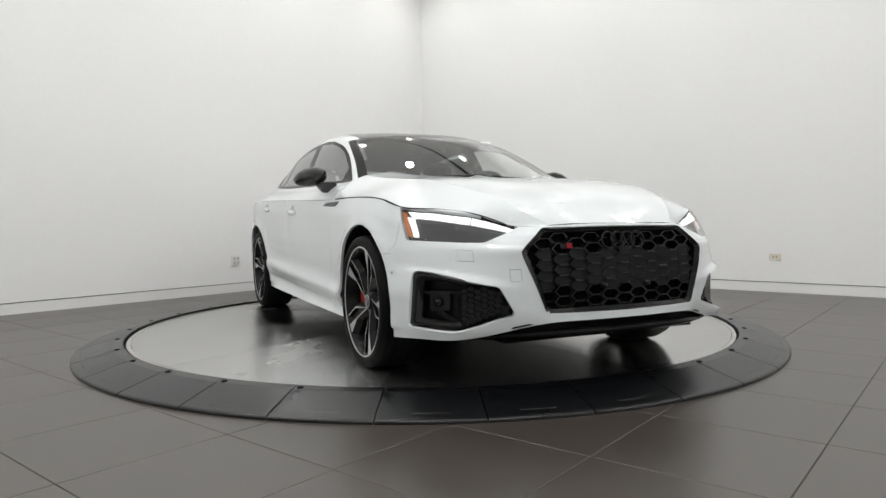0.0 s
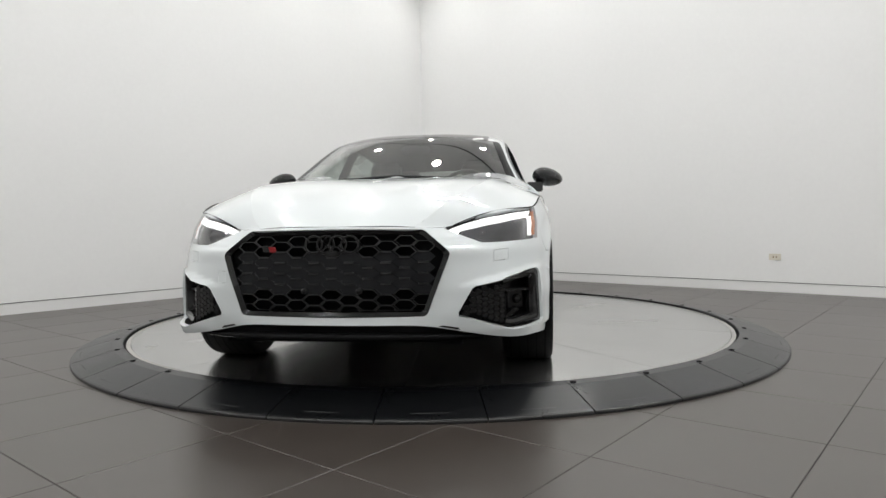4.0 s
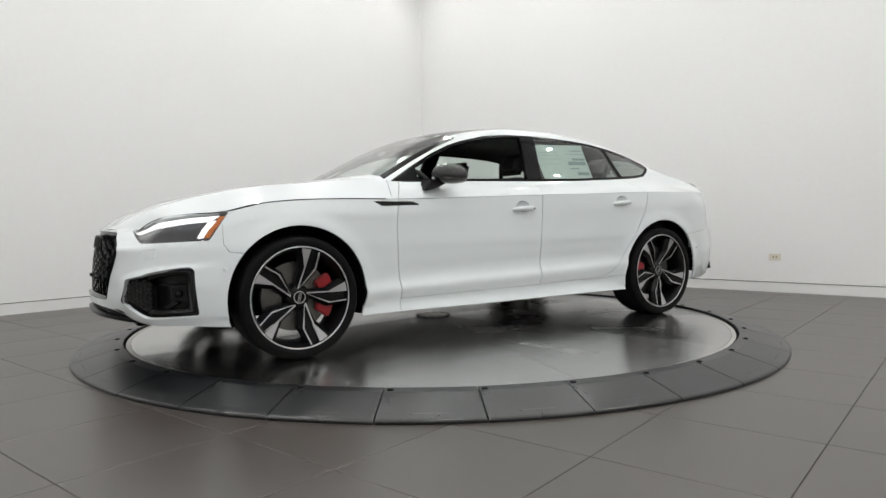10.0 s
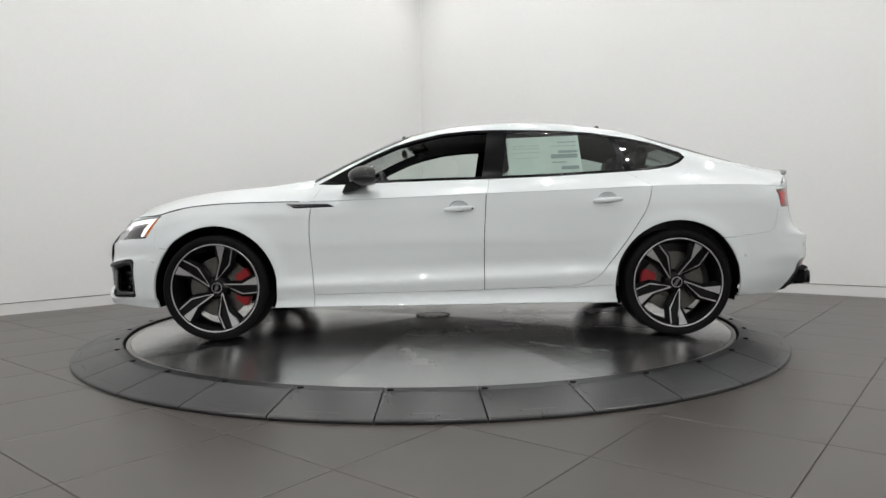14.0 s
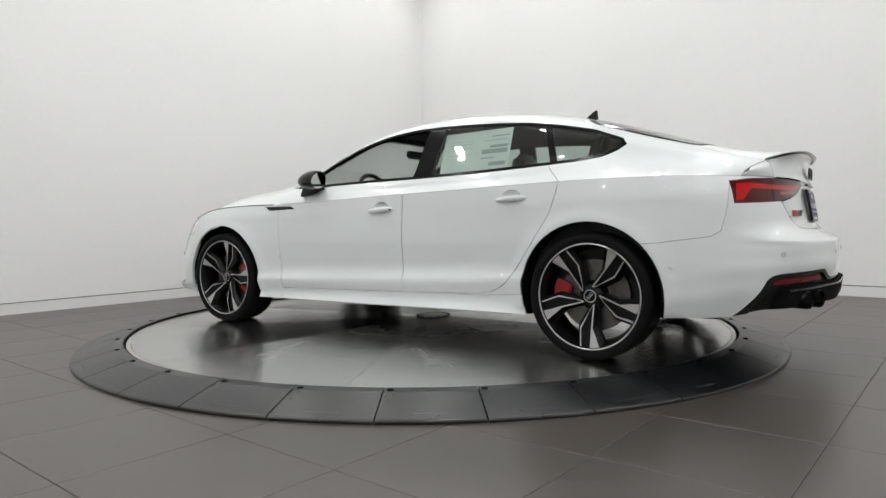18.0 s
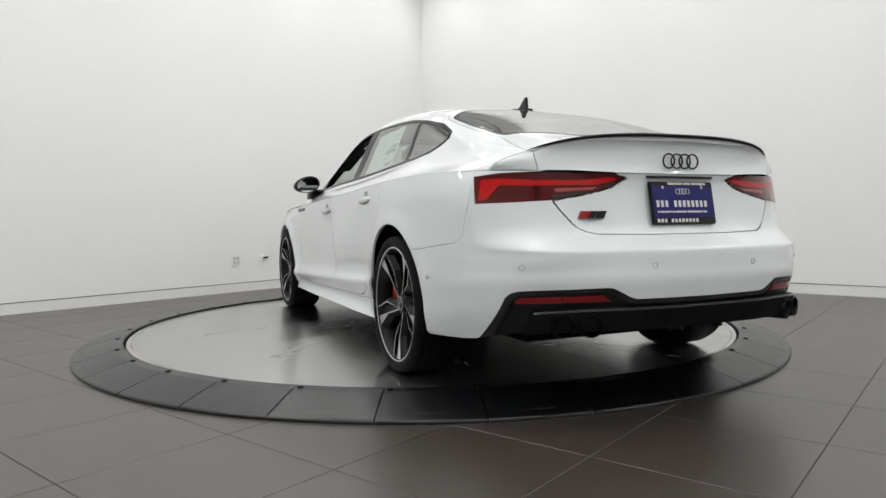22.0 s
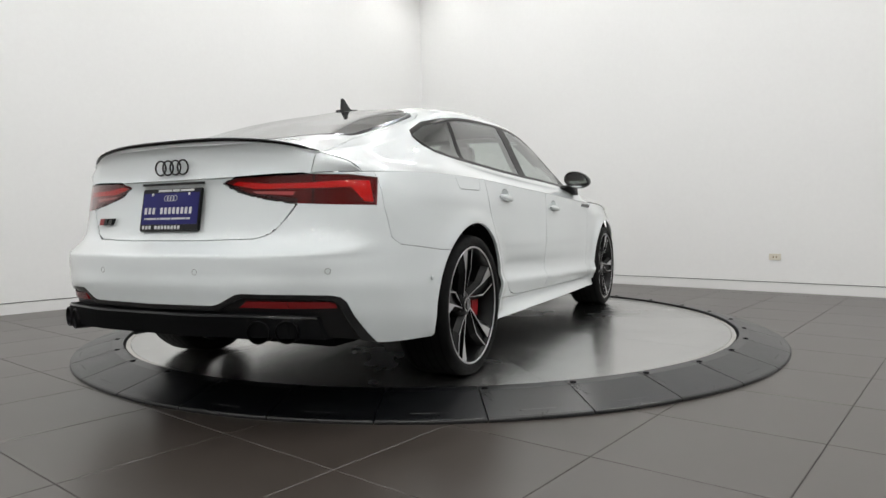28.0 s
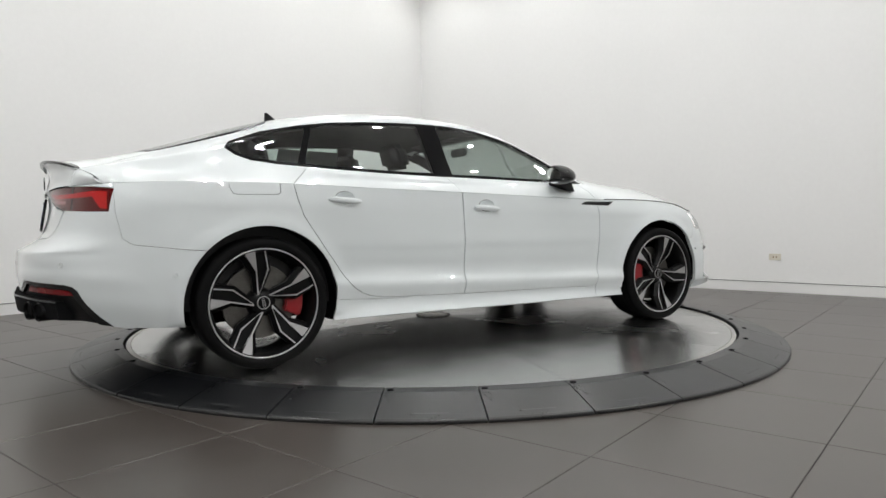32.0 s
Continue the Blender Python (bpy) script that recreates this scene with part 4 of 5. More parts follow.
# ---- tail lamps ----
for side in (1, -1):
    whole = tail_glass.copy() if side > 0 else mirrored(tail_glass)
    e = CORNER_R if side > 0 else Vector((0.7071, -0.7071, 0))
    lamp = panel("tail_lamp", whole.copy(), RED_DARK, car, "red tail lamp with dark inner end", gap=0.001, depth=0.03, push=-0.008)
    bar = cut_out(whole, [(-0.925, 0.878), (-1.0, 0.88), (-1.15, 0.87), (-1.3, 0.869), (-1.4, 0.879), (-1.42, 0.869), (-1.34, 0.85), (-1.1, 0.85), (-1.0, 0.855), (-0.95, 0.8), (-0.915, 0.797)], e)
    panel("light_bar", bar, RED_LAMP, lamp, "bright red bar", gap=0, depth=0.004, push=-0.004)
    clear = cut_out(whole, [(-1.2, 0.838), (-1.35, 0.842), (-1.335, 0.833), (-1.21, 0.824)], e)
    panel("reversing_lamp", clear, LAMP_GREY, lamp, "grey reversing lamp", gap=0, depth=0.004, push=-0.004)
    seam = cut_out(whole, [(-1.127, 0.92), (-1.134, 0.92), (-1.147, 0.77), (-1.14, 0.77)], e)
    panel("lamp_seam", seam, BLACK_MATT, lamp, gap=0, depth=0.004, push=-0.001)
    lower = cut_out(whole, [(-1.19, 0.812), (-1.36, 0.836), (-1.42, 0.868), (-1.46, 0.88), (-1.41, 0.84), (-1.34, 0.815), (-1.2, 0.78)], e)
    panel("lower_edge", lower, BLACK_GLOSS, lamp, gap=0, depth=0.004, push=-0.002)
    whole.free()
    cover = tail_glass.copy() if side > 0 else mirrored(tail_glass)
    panel("cover", cover, GLASS_RED, lamp, "red lamp cover", gap=0.001, depth=0)
tail_glass.free()


# ---- grille ----
def nose_x(y, z):
    return 2.314 - 3.4 * max(0.0, z - 0.44) ** 2.8 - 0.25 * y * y


def prism(bm, poly, base, axis_u, axis_v, n, d):
    """A flat plate of outline poly (u, v), thickness d towards n."""
    lo = [bm.verts.new(base + axis_u * u + axis_v * v) for u, v in poly]
    hi = [bm.verts.new(w.co + n * d) for w in lo]
    bm.faces.new(hi)
    bm.faces.new(lo[::-1])
    for i in range(len(poly)):
        j = (i + 1) % len(poly)
        bm.faces.new((lo[i], lo[j], hi[j], hi[i]))


Y, X = Vector((0, 1, 0)), Vector((1, 0, 0))
grille = tagged(new("grille"), "")
grille.parent = car
half = [(0.365, 0.687), (0.381, 0.68), (0.474, 0.602), (0.481, 0.59), (0.478, 0.575), (0.396, 0.352), (0.388, 0.342), (0.376, 0.337)]
HEX = half + [(-y, z) for y, z in reversed(half)]
bm = bmesh.new()
half = [(0.352, 0.669), (0.366, 0.664), (0.45, 0.595), (0.456, 0.585), (0.454, 0.574), (0.378, 0.364), (0.372, 0.357), (0.362, 0.354)]
inner = half + [(-y, z) for y, z in reversed(half)]
ring_o, ring_i, ring_b = [], [], []
for i in range(16):
    steps = 10 if i in (7, 15) else 4 if i in (1, 4, 10, 13) else 1
    for s in range(steps):
        q = [Vector(p[i]).lerp(Vector(p[(i + 1) % 16]), s / steps) for p in (HEX, inner)]
        ring_o.append(bm.verts.new((nose_x(*q[0]) + 0.004, *q[0])))
        ring_i.append(bm.verts.new((nose_x(*q[1]) - 0.012, *q[1])))
        ring_b.append(bm.verts.new((nose_x(*q[1]) - 0.06, *q[1])))
n = len(ring_o)
back = [bm.verts.new((v.co.x - 0.04, v.co.y, v.co.z)) for v in ring_o]
for i in range(n):
    j = (i + 1) % n
    bm.faces.new((ring_o[i], ring_o[j], ring_i[j], ring_i[i]))
    bm.faces.new((ring_i[i], ring_i[j], ring_b[j], ring_b[i]))
    bm.faces.new((ring_o[j], ring_o[i], back[i], back[j]))
bmesh.ops.recalc_face_normals(bm, faces=bm.faces[:])
part("grille_frame", bm, BLACK_GLOSS, grille, "gloss black frame")
bm = bmesh.new()
prism(bm, inner, Vector((2.2, 0, 0)), Y, UP, X, 0.005)
part("grille_backing", bm, BLACK_MATT, grille)


def hexring(w, h, t, d, fill):
    bm = bmesh.new()
    o = [(w / 2, 0), (w / 4, h / 2), (-w / 4, h / 2), (-w / 2, 0), (-w / 4, -h / 2), (w / 4, -h / 2)]
    f = 1 - 2 * t / h
    if fill:
        prism(bm, [(a * 0.95, b * 0.95) for a, b in o], Vector((-0.01, 0, 0)), Y, UP, X, 0.004)
        for s in (1, -1):
            prism(bm, [(w * 0.22, s * h * 0.47 + 0.003), (-w * 0.22, s * h * 0.47 + 0.003), (-w * 0.22, s * h * 0.47 - 0.003), (w * 0.22, s * h * 0.47 - 0.003)], Vector((-0.006, 0, 0)), Y, UP, X, 0.008)
        d = 0.006
    bars = range(8, len(bm.faces))
    plain = len(bm.faces)
    a = [bm.verts.new((0 if not fill else -0.002, *p)) for p in o]
    b = [bm.verts.new((0 if not fill else -0.002, p[0] * f, p[1] * f)) for p in o]
    c = [bm.verts.new((-d, p[0] * f * 1.03, p[1] * f * 1.03)) for p in o]
    for i in range(6):
        j = (i + 1) % 6
        bm.faces.new((a[i], a[j], b[j], b[i]))
        bm.faces.new((b[i], b[j], c[j], c[i]))
    bm.faces.ensure_lookup_table()
    for k in bars if fill else range(plain, len(bm.faces)):
        bm.faces[k].material_index = 1
    bmesh.ops.recalc_face_normals(bm, faces=bm.faces[:])
    me = bpy.data.meshes.new("grille_cell")
    bm.to_mesh(me)
    bm.free()
    return me


PLATE = material("grille_plate", (0.01, 0.0108, 0.0125), 0.4, spec=0.25)
cell_open, cell_plate = hexring(0.1, 0.0436, 0.0035, 0.03, False), hexring(0.1, 0.0436, 0.0035, 0.03, True)
cell_open.materials.append(BLACK_MATT)
cell_open.materials.append(GRILLE_EDGE)
cell_plate.materials.append(PLATE)
cell_plate.materials.append(GRILLE_EDGE)
for i in range(-6, 7):
    for j in range(9):
        y, z = i * 0.075, 0.643 - j * 0.0436 - (0.0218 if i % 2 else 0)
        if not inside(HEX, y * 1.09, z + (0.018 if z > 0.55 else -0.012)) or not inside(HEX, y, z):
            continue
        plate = 0.428 < z < 0.585
        ob = new("grille_plate" if plate else "grille_cell", cell_plate if plate else cell_open)
        ob.parent = grille
        ob.location = (nose_x(y, z) - 0.02, y, z)


def torus(bm, m, r, t, n=28, k=8):
    vs = [[bm.verts.new(m @ Vector(((r + t * math.cos(b)) * math.cos(a), (r + t * math.cos(b)) * math.sin(a), t * math.sin(b)))) for b in (2 * math.pi * q / k for q in range(k))] for a in (2 * math.pi * p / n for p in range(n))]
    for i in range(n):
        for j in range(k):
            bm.faces.new((vs[i][j], vs[(i + 1) % n][j], vs[(i + 1) % n][(j + 1) % k], vs[i][(j + 1) % k]))


def rings(x, z, r, t, gap, tilt, parent):
    for k in range(4):
        bm = bmesh.new()
        torus(bm, pose(x, (k - 1.5) * gap, z, 0, tilt, 0), r, t)
        part("emblem_ring", bm, BLACK_SATIN, parent, "black ring", smooth=True)


rings(2.278, 0.63, 0.0355, 0.0042, 0.051, 80, grille)
for name, y, c in (("red_mark", -0.262, RED_PAINT), ("dark_mark", -0.292, BLACK_GLOSS)):
    bm = bmesh.new()
    prism(bm, [(-0.016, -0.011), (0.012, -0.011), (0.018, 0.011), (-0.01, 0.011)], Vector((nose_x(y, 0.632) - 0.012, y, 0.61)), Y * -1, UP, X, 0.006)
    part(name, bm, c, grille)
for y in (-0.1, 0.1):
    bm = bmesh.new()
    lathe(bm, [(0.001, 0.012), (0.009, 0.01), (0.012, 0.0), (0.012, -0.02)], 16)
    part("sensor", bm, BLACK_SATIN, grille, smooth=True).matrix_local = pose(2.3, y * 1.15, 0.44, 0, 90, 0)
bm = bmesh.new()
box(bm, (2.262, -0.03, 0.583), (2.29, 0.03, 0.605))
bmesh.ops.bevel(bm, geom=bm.edges[:], offset=0.005, segments=2, affect="EDGES")
part("camera_box", bm, BLACK_GLOSS, grille)

# ---- side inlets in the nose ----
for side in (1, -1):
    inlet = new("side_inlet")
    inlet.parent = car
    inlet["label"] = "gloss black air inlet"
    e = Vector((-0.7071, side * 0.7071, 0))
    nrm = Vector((0.7071, side * 0.7071, 0))
    bm = bmesh.new()
    ring_a, ring_c = [], []

    def depth_of(a, z):
        # how far out the skin lies along the corner way
        return float(np.interp(a, (-1.21, -1.15, -1.02, -0.83, -0.75), (1.945, 1.972, 2.0, 1.98, 1.958))) - 0.004
    poly = FOG
    for a, z in poly:
        c = e * a + nrm * (depth_of(a, z) - 0.004) + UP * z
        ring_a.append(bm.verts.new(c))
        ac, zc = -0.975 + (a + 0.975) * 0.93, 0.385 + (z - 0.385) * 0.9
        ring_c.append(bm.verts.new(e * ac + nrm * (depth_of(a, z) - 0.075) + UP * zc))
    for i in range(len(poly)):
        j = (i + 1) % len(poly)
        bm.faces.new((ring_a[i], ring_a[j], ring_c[j], ring_c[i]))
    bm.faces.new(ring_c)
    bmesh.ops.recalc_face_normals(bm, faces=bm.faces[:])
    part("inlet_bowl", bm, BLACK_SATIN, inlet)
    # glossy outer blade that frames a pocket, a bar with a round sensor, and a field of small hexagons
    edge_o = [(-1.02, 0.476), (-0.94, 0.492), (-0.86, 0.504), (-0.8, 0.507), (-0.784, 0.5), (-0.776, 0.486), (-0.757, 0.286), (-0.768, 0.276), (-0.98, 0.268), (-1.02, 0.276)]
    edge_i = [(-1.01, 0.45), (-0.93, 0.466), (-0.87, 0.472), (-0.835, 0.472), (-0.826, 0.466), (-0.822, 0.455), (-0.81, 0.318), (-0.818, 0.31), (-0.955, 0.3), (-0.99, 0.306)]
    bm = bmesh.new()
    strips = []
    for (a, z), (c, w) in zip(edge_o, edge_i):
        strips.append([bm.verts.new(e * u + nrm * (depth_of(u, v) - d) + UP * v) for u, v, d in ((a, z, 0.02), (a, z, 0.004), ((a + c) / 2, (z + w) / 2, 0.002), (c, w, 0.012), (c, w, 0.06))])
    for p, q in zip(strips, strips[1:]):
        for k in range(4):
            bm.faces.new((p[k], q[k], q[k + 1], p[k + 1]))
    bmesh.ops.recalc_face_normals(bm, faces=bm.faces[:])
    part("inlet_blade", bm, BLACK_GLOSS, inlet, "gloss black blade", smooth=True)
    bm = bmesh.new()
    prism(bm, [(-0.81, 0.412), (-0.81, 0.42), (-0.985, 0.428), (-0.985, 0.418)], nrm * 1.915, e, UP, nrm, 0.03)
    prism(bm, [(-0.84, 0.34), (-0.84, 0.412), (-0.93, 0.412), (-0.93, 0.34)], nrm * 1.905, e, UP, nrm, 0.02)
    part("sensor_carrier", bm, BLACK_SATIN, inlet)
    # gloss wedge added where only a pale reflection streak crosses the inlet
    bm = bmesh.new()
    prism(bm, [(-1.0, 0.286), (-0.9, 0.345), (-0.88, 0.332), (-0.95, 0.292)], nrm * 1.91, e, UP, nrm, 0.035)
    part("streak_wedge", bm, BLACK_GLOSS, inlet)
    bm = bmesh.new()
    lathe(bm, [(0.001, 0.02), (0.015, 0.017), (0.02, 0.008), (0.021, -0.03)], 18)
    part("inlet_sensor", bm, BLACK_GLOSS, inlet, smooth=True).matrix_local = Matrix.Translation(e * -0.882 + nrm * 1.928 + UP * 0.378) @ nrm.to_track_quat("Z", "Y").to_matrix().to_4x4()
    field = [(-1.2, 0.336), (-1.153, 0.44), (-1.03, 0.463), (-0.975, 0.4), (-0.985, 0.31), (-1.01, 0.283)]
    bm = bmesh.new()
    top = [bm.verts.new(e * a + nrm * (depth_of(a, z) - 0.022) + UP * z) for a, z in field]
    mid = bm.verts.new(e * -1.07 + nrm * (depth_of(-1.07, 0.37) - 0.022) + UP * 0.37)
    for i in range(len(top)):
        bm.faces.new((top[i], top[(i + 1) % len(top)], mid))
    part("mesh_field", bm, BLACK_MATT, inlet)
    for i in range(9):
        for j in range(9):
            a, z = -0.985 - i * 0.027, 0.285 + j * 0.022 + (0.011 if i % 2 else 0)
            if inside(field, a - 0.012, z) and inside(field, a + 0.012, z) and inside(field, a, z + 0.008) and inside(field, a, z - 0.008):
                bm = bmesh.new()
                o = [(0.0165, 0), (0.008, 0.0095), (-0.008, 0.0095), (-0.0165, 0), (-0.008, -0.0095), (0.008, -0.0095)]
                turn = e + nrm * ((depth_of(a + 0.01, z) - depth_of(a - 0.01, z)) / 0.02)
                prism(bm, o, e * a + nrm * (depth_of(a, z) - 0.022) + UP * z, turn.normalized(), UP, nrm, 0.008)
                bmesh.ops.inset_region(bm, faces=[max(bm.faces, key=lambda f: f.calc_center_median().dot(nrm))], thickness=0.003, depth=-0.005)
                part("mesh_cell", bm, BLACK_SATIN, inlet)


# ---- lower edge, diffuser, spoiler ----
def strip_sheet(name, lines, mat, parent, label="", out=(1, 0, 0)):
    bm = both(skin(lines, 0.03, 0.02, out))
    return panel(name, bm, mat, parent, label, gap=0, depth=0.008)


strip_sheet("lower_inlet", [
    line(2.312, 0, 0.306, 2.304, 0.2, 0.306, 2.269, 0.385, 0.3, 2.212, 0.5, 0.276, 2.16, 0.6, 0.257),
    line(2.25, 0, 0.29, 2.242, 0.2, 0.29, 2.212, 0.385, 0.284, 2.17, 0.5, 0.268, 2.13, 0.6, 0.252),
    line(2.25, 0, 0.255, 2.242, 0.2, 0.255, 2.212, 0.385, 0.25, 2.16, 0.5, 0.244, 2.12, 0.59, 0.24)], BLACK_SATIN, car, "black lower inlet")
strip_sheet("front_lip", [
    line(2.25, 0, 0.262, 2.242, 0.2, 0.262, 2.21, 0.385, 0.258, 2.15, 0.5, 0.25, 2.1, 0.59, 0.242),
    line(2.322, 0, 0.256, 2.314, 0.2, 0.256, 2.274, 0.385, 0.252, 2.207, 0.51, 0.244, 2.145, 0.61, 0.238),
    line(2.325, 0, 0.25, 2.317, 0.2, 0.25, 2.276, 0.385, 0.247, 2.208, 0.51, 0.24, 2.145, 0.61, 0.234),
    line(2.318, 0, 0.244, 2.31, 0.2, 0.244, 2.268, 0.385, 0.241, 2.2, 0.51, 0.235, 2.135, 0.61, 0.23),
    line(2.1, 0, 0.205, 2.1, 0.2, 0.205, 2.08, 0.385, 0.205, 2.04, 0.5, 0.205, 2.0, 0.59, 0.205)], TRIM, car, "black front lip")
LENS = [(0.41, 0.414), (0.44, 0.439), (0.7, 0.432), (0.722, 0.424), (0.726, 0.405), (0.575, 0.409)]
lens = cut_out(diffuser_skin, LENS, FRONT)
bezel_edge = cut_out(diffuser_skin, [(-0.05, 0.43), (0.313, 0.432), (0.405, 0.474), (0.63, 0.475), (0.9, 0.475), (0.9, 0.15), (0.768, 0.15), (0.764, 0.255), (0.748, 0.34), (0.73, 0.415), (0.716, 0.434), (0.63, 0.446), (0.43, 0.452), (0.35, 0.415), (0.32, 0.402), (-0.05, 0.4)], FRONT)
diffuser = panel("diffuser", both(diffuser_skin), BLACK_SATIN, car, "black diffuser with gloss edge", gap=0, depth=0.01, push=-0.016)
panel("diffuser_edge", both(bezel_edge), GRILLE_EDGE, diffuser, "gloss black edge strip", gap=0.001, depth=0.018, push=-0.002)
for k in range(2):
    half = lens.copy()
    half = split(half, (lambda c: c.y > 0.574) if k else (lambda c: c.y <= 0.574))
    pair("reflector", half, REFLECTOR, diffuser, "red reflector", gap=0.001, depth=0.008, push=-0.01)
def lofted(rows, n=24):
    """Straight facets between smooth lines that run from the middle outwards, mirrored, with closed ends."""
    bm = bmesh.new()
    runs = []
    for row in rows:
        p = np.array([(q[0], q[1] * s, q[2]) for s, part_row in ((-1, row[:0:-1]), (1, row)) for q in part_row])
        at = np.concatenate(([0], np.cumsum(np.linalg.norm(np.diff(p, axis=0), axis=1))))
        runs.append([bm.verts.new(v) for v in spline(at, p, np.linspace(0, at[-1], 2 * n + 1))])
    for a, b in zip(runs, runs[1:]):
        for i in range(2 * n):
            bm.faces.new((a[i], a[i + 1], b[i + 1], b[i]))
    if len(rows) > 3:
        for end in (0, -1):
            bm.faces.new([r[end] for r in runs])
    bmesh.ops.recalc_face_normals(bm, faces=bm.faces[:])
    return bm


LEDGE = [line(-2.468, 0, 0.392, -2.456, 0.3, 0.392, -2.426, 0.42, 0.392, -2.352, 0.6, 0.385, -2.295, 0.672, 0.379),
         line(-2.471, 0, 0.384, -2.459, 0.3, 0.384, -2.429, 0.42, 0.384, -2.355, 0.602, 0.377, -2.297, 0.677, 0.371)]
block = part("diffuser_block", lofted([
    line(-2.3, 0, 0.398, -2.3, 0.3, 0.398, -2.27, 0.42, 0.398, -2.22, 0.58, 0.39, -2.18, 0.65, 0.382)] + LEDGE + [
    line(-2.458, 0, 0.31, -2.448, 0.3, 0.31, -2.418, 0.42, 0.31, -2.345, 0.61, 0.305, -2.285, 0.697, 0.298),
    line(-2.2, 0, 0.27, -2.2, 0.25, 0.27, -2.2, 0.4, 0.27, -2.18, 0.58, 0.275, -2.16, 0.66, 0.28)]), BLACK_MATT, diffuser)
part("ledge", lofted([[(x - 0.0015, y, z + 0.0015) for x, y, z in row] for row in LEDGE]), GRILLE_EDGE, block, "gloss black ledge")
for side in (1, -1):
    for y in (0.592, 0.497):
        bm = bmesh.new()
        lathe(bm, [(0.001, -0.1), (0.037, -0.1), (0.039, 0.0), (0.041, 0.005), (0.043, 0.0), (0.043, -0.16)], 28)
        part("exhaust_tip", bm, BLACK_CHROME, diffuser, "dark chrome exhaust tip", smooth=True).matrix_local = pose(-2.405 + 0.42 * (y - 0.497), side * y, 0.33, 0, -90, -side * 22)
    for y in (0.1,):
        bm = bmesh.new()
        box(bm, (-2.436, side * y - 0.004, 0.292), (-2.25, side * y + 0.004, 0.325))
        part("fin", bm, BLACK_SATIN, diffuser)

spoiler = bmesh.new()
J = np.array([(-2.18, -0.625, 0.982), (-2.24, -0.53, 1.01), (-2.31, -0.3, 1.035), (-2.325, 0, 1.04), (-2.31, 0.3, 1.035), (-2.24, 0.53, 1.01), (-2.18, 0.625, 0.982)])
fine = spline(np.array([0, 1, 2.6, 4.4, 6.2, 7.8, 8.8]), J, np.linspace(0, 8.8, 60))
prev = None
for i, c in enumerate(fine):
    w = 0.4 + 0.6 * math.sin(math.pi * i / 59) ** 0.4
    ring_now = [spoiler.verts.new(Vector(c) + Vector(o) * w) for o in ((0.06, 0, 0.006), (0.02, 0, 0.009), (-0.008, 0, 0.011), (-0.014, 0, 0.006), (-0.008, 0, -0.003), (0.06, 0, -0.003))]
    if prev:
        for k in range(6):
            spoiler.faces.new((prev[k], ring_now[k], ring_now[(k + 1) % 6], prev[(k + 1) % 6]))
    else:
        spoiler.faces.new(ring_now)
    prev = ring_now
spoiler.faces.new(prev[::-1])
bmesh.ops.recalc_face_normals(spoiler, faces=spoiler.faces[:])
part("spoiler", spoiler, BLACK_GLOSS, car, "gloss black boot spoiler")
rings(-2.321, 0.946, 0.0285, 0.0035, 0.0405, 90, tailgate)

# number plate holder with a dealer's plate: frame, blue field, plain bars for its writing
plate = new("dealer_plate")
plate.parent = car
plate["label"] = "blue dealer plate in a black frame"
bm = bmesh.new()
box(bm, (-0.004, -0.163, -0.086), (0.008, 0.163, 0.086))
bmesh.ops.bevel(bm, geom=bm.edges[:], offset=0.004, segments=2, affect="EDGES")
part("plate_frame", bm, BLACK_SATIN, plate)
bm = bmesh.new()
box(bm, (0.007, -0.152, -0.058), (0.0095, 0.152, 0.068))
part("plate_field", bm, BLUE, plate, "deep blue field")
# rows of plain bars: height of the row, width and gap of a bar, bars of each word
for h, z, left, wide, gap, words in ((0.009, 0.077, -0.07, 0.0068, 0.0024, (8, 4, 8)), (0.026, -0.004, -0.138, 0.0125, 0.0098, (3, 8)), (0.0075, -0.036, -0.135, 0.0051, 0.0019, (1, 8, 2, 8, 11, 3)),
                                     (0.014, -0.071, -0.142, 0.011, 0.007, (3, 8))):
    y = left
    bm = bmesh.new()
    for n in words:
        for k in range(n):
            box(bm, (0.0095, y, z - h / 2), (0.0112, y + wide, z + h / 2))
            y += wide + gap
        y += gap * 2.2
    part("writing_bar", bm, WHITE, plate)
for i in range(4):
    bm = bmesh.new()
    torus(bm, pose(0.0105, (i - 1.5) * 0.016, 0.046, 0, 90, 0), 0.011, 0.0012, 20, 6)
    part("plate_ring", bm, WHITE, plate)
for y in (-0.1, 0.1):
    bm = bmesh.new()
    lathe(bm, [(0.001, 0.004), (0.006, 0.003), (0.007, 0.0)], 12)
    part("screw", bm, CHROME, plate).matrix_local = pose(0.0095, y, 0.062, 0, 90, 0)
plate.matrix_local = pose(-2.328, 0, 0.778, 0, -10, 180)
bm = bmesh.new()
box(bm, (-2.322, -0.165, 0.877), (-2.29, 0.165, 0.886))
part("plate_lamp_bar", bm, BLACK_SATIN, car)
for name, y0, y1, mat in (("red_mark", 0.47, 0.436, RED_PAINT), ("dark_mark", 0.434, 0.41, BLACK_GLOSS), ("dark_mark", 0.4, 0.372, BLACK_GLOSS)):
    bm = bmesh.new()
    prism(bm, [(y0, 0.722), (y1, 0.722), (y1 - 0.013, 0.75), (y0 - 0.013, 0.75)], Vector((-2.298, 0, 0)), Y, UP, X * -1, 0.022)
    for v in bm.verts:
        v.co.x += -0.004 + 0.19 * (v.co.y - 0.33)
    bmesh.ops.recalc_face_normals(bm, faces=bm.faces[:])
    part(name, bm, mat, tailgate)
SIDE_SENSORS = ((1.798, 0.887, 0.499), (-1.822, 0.905, 0.491))
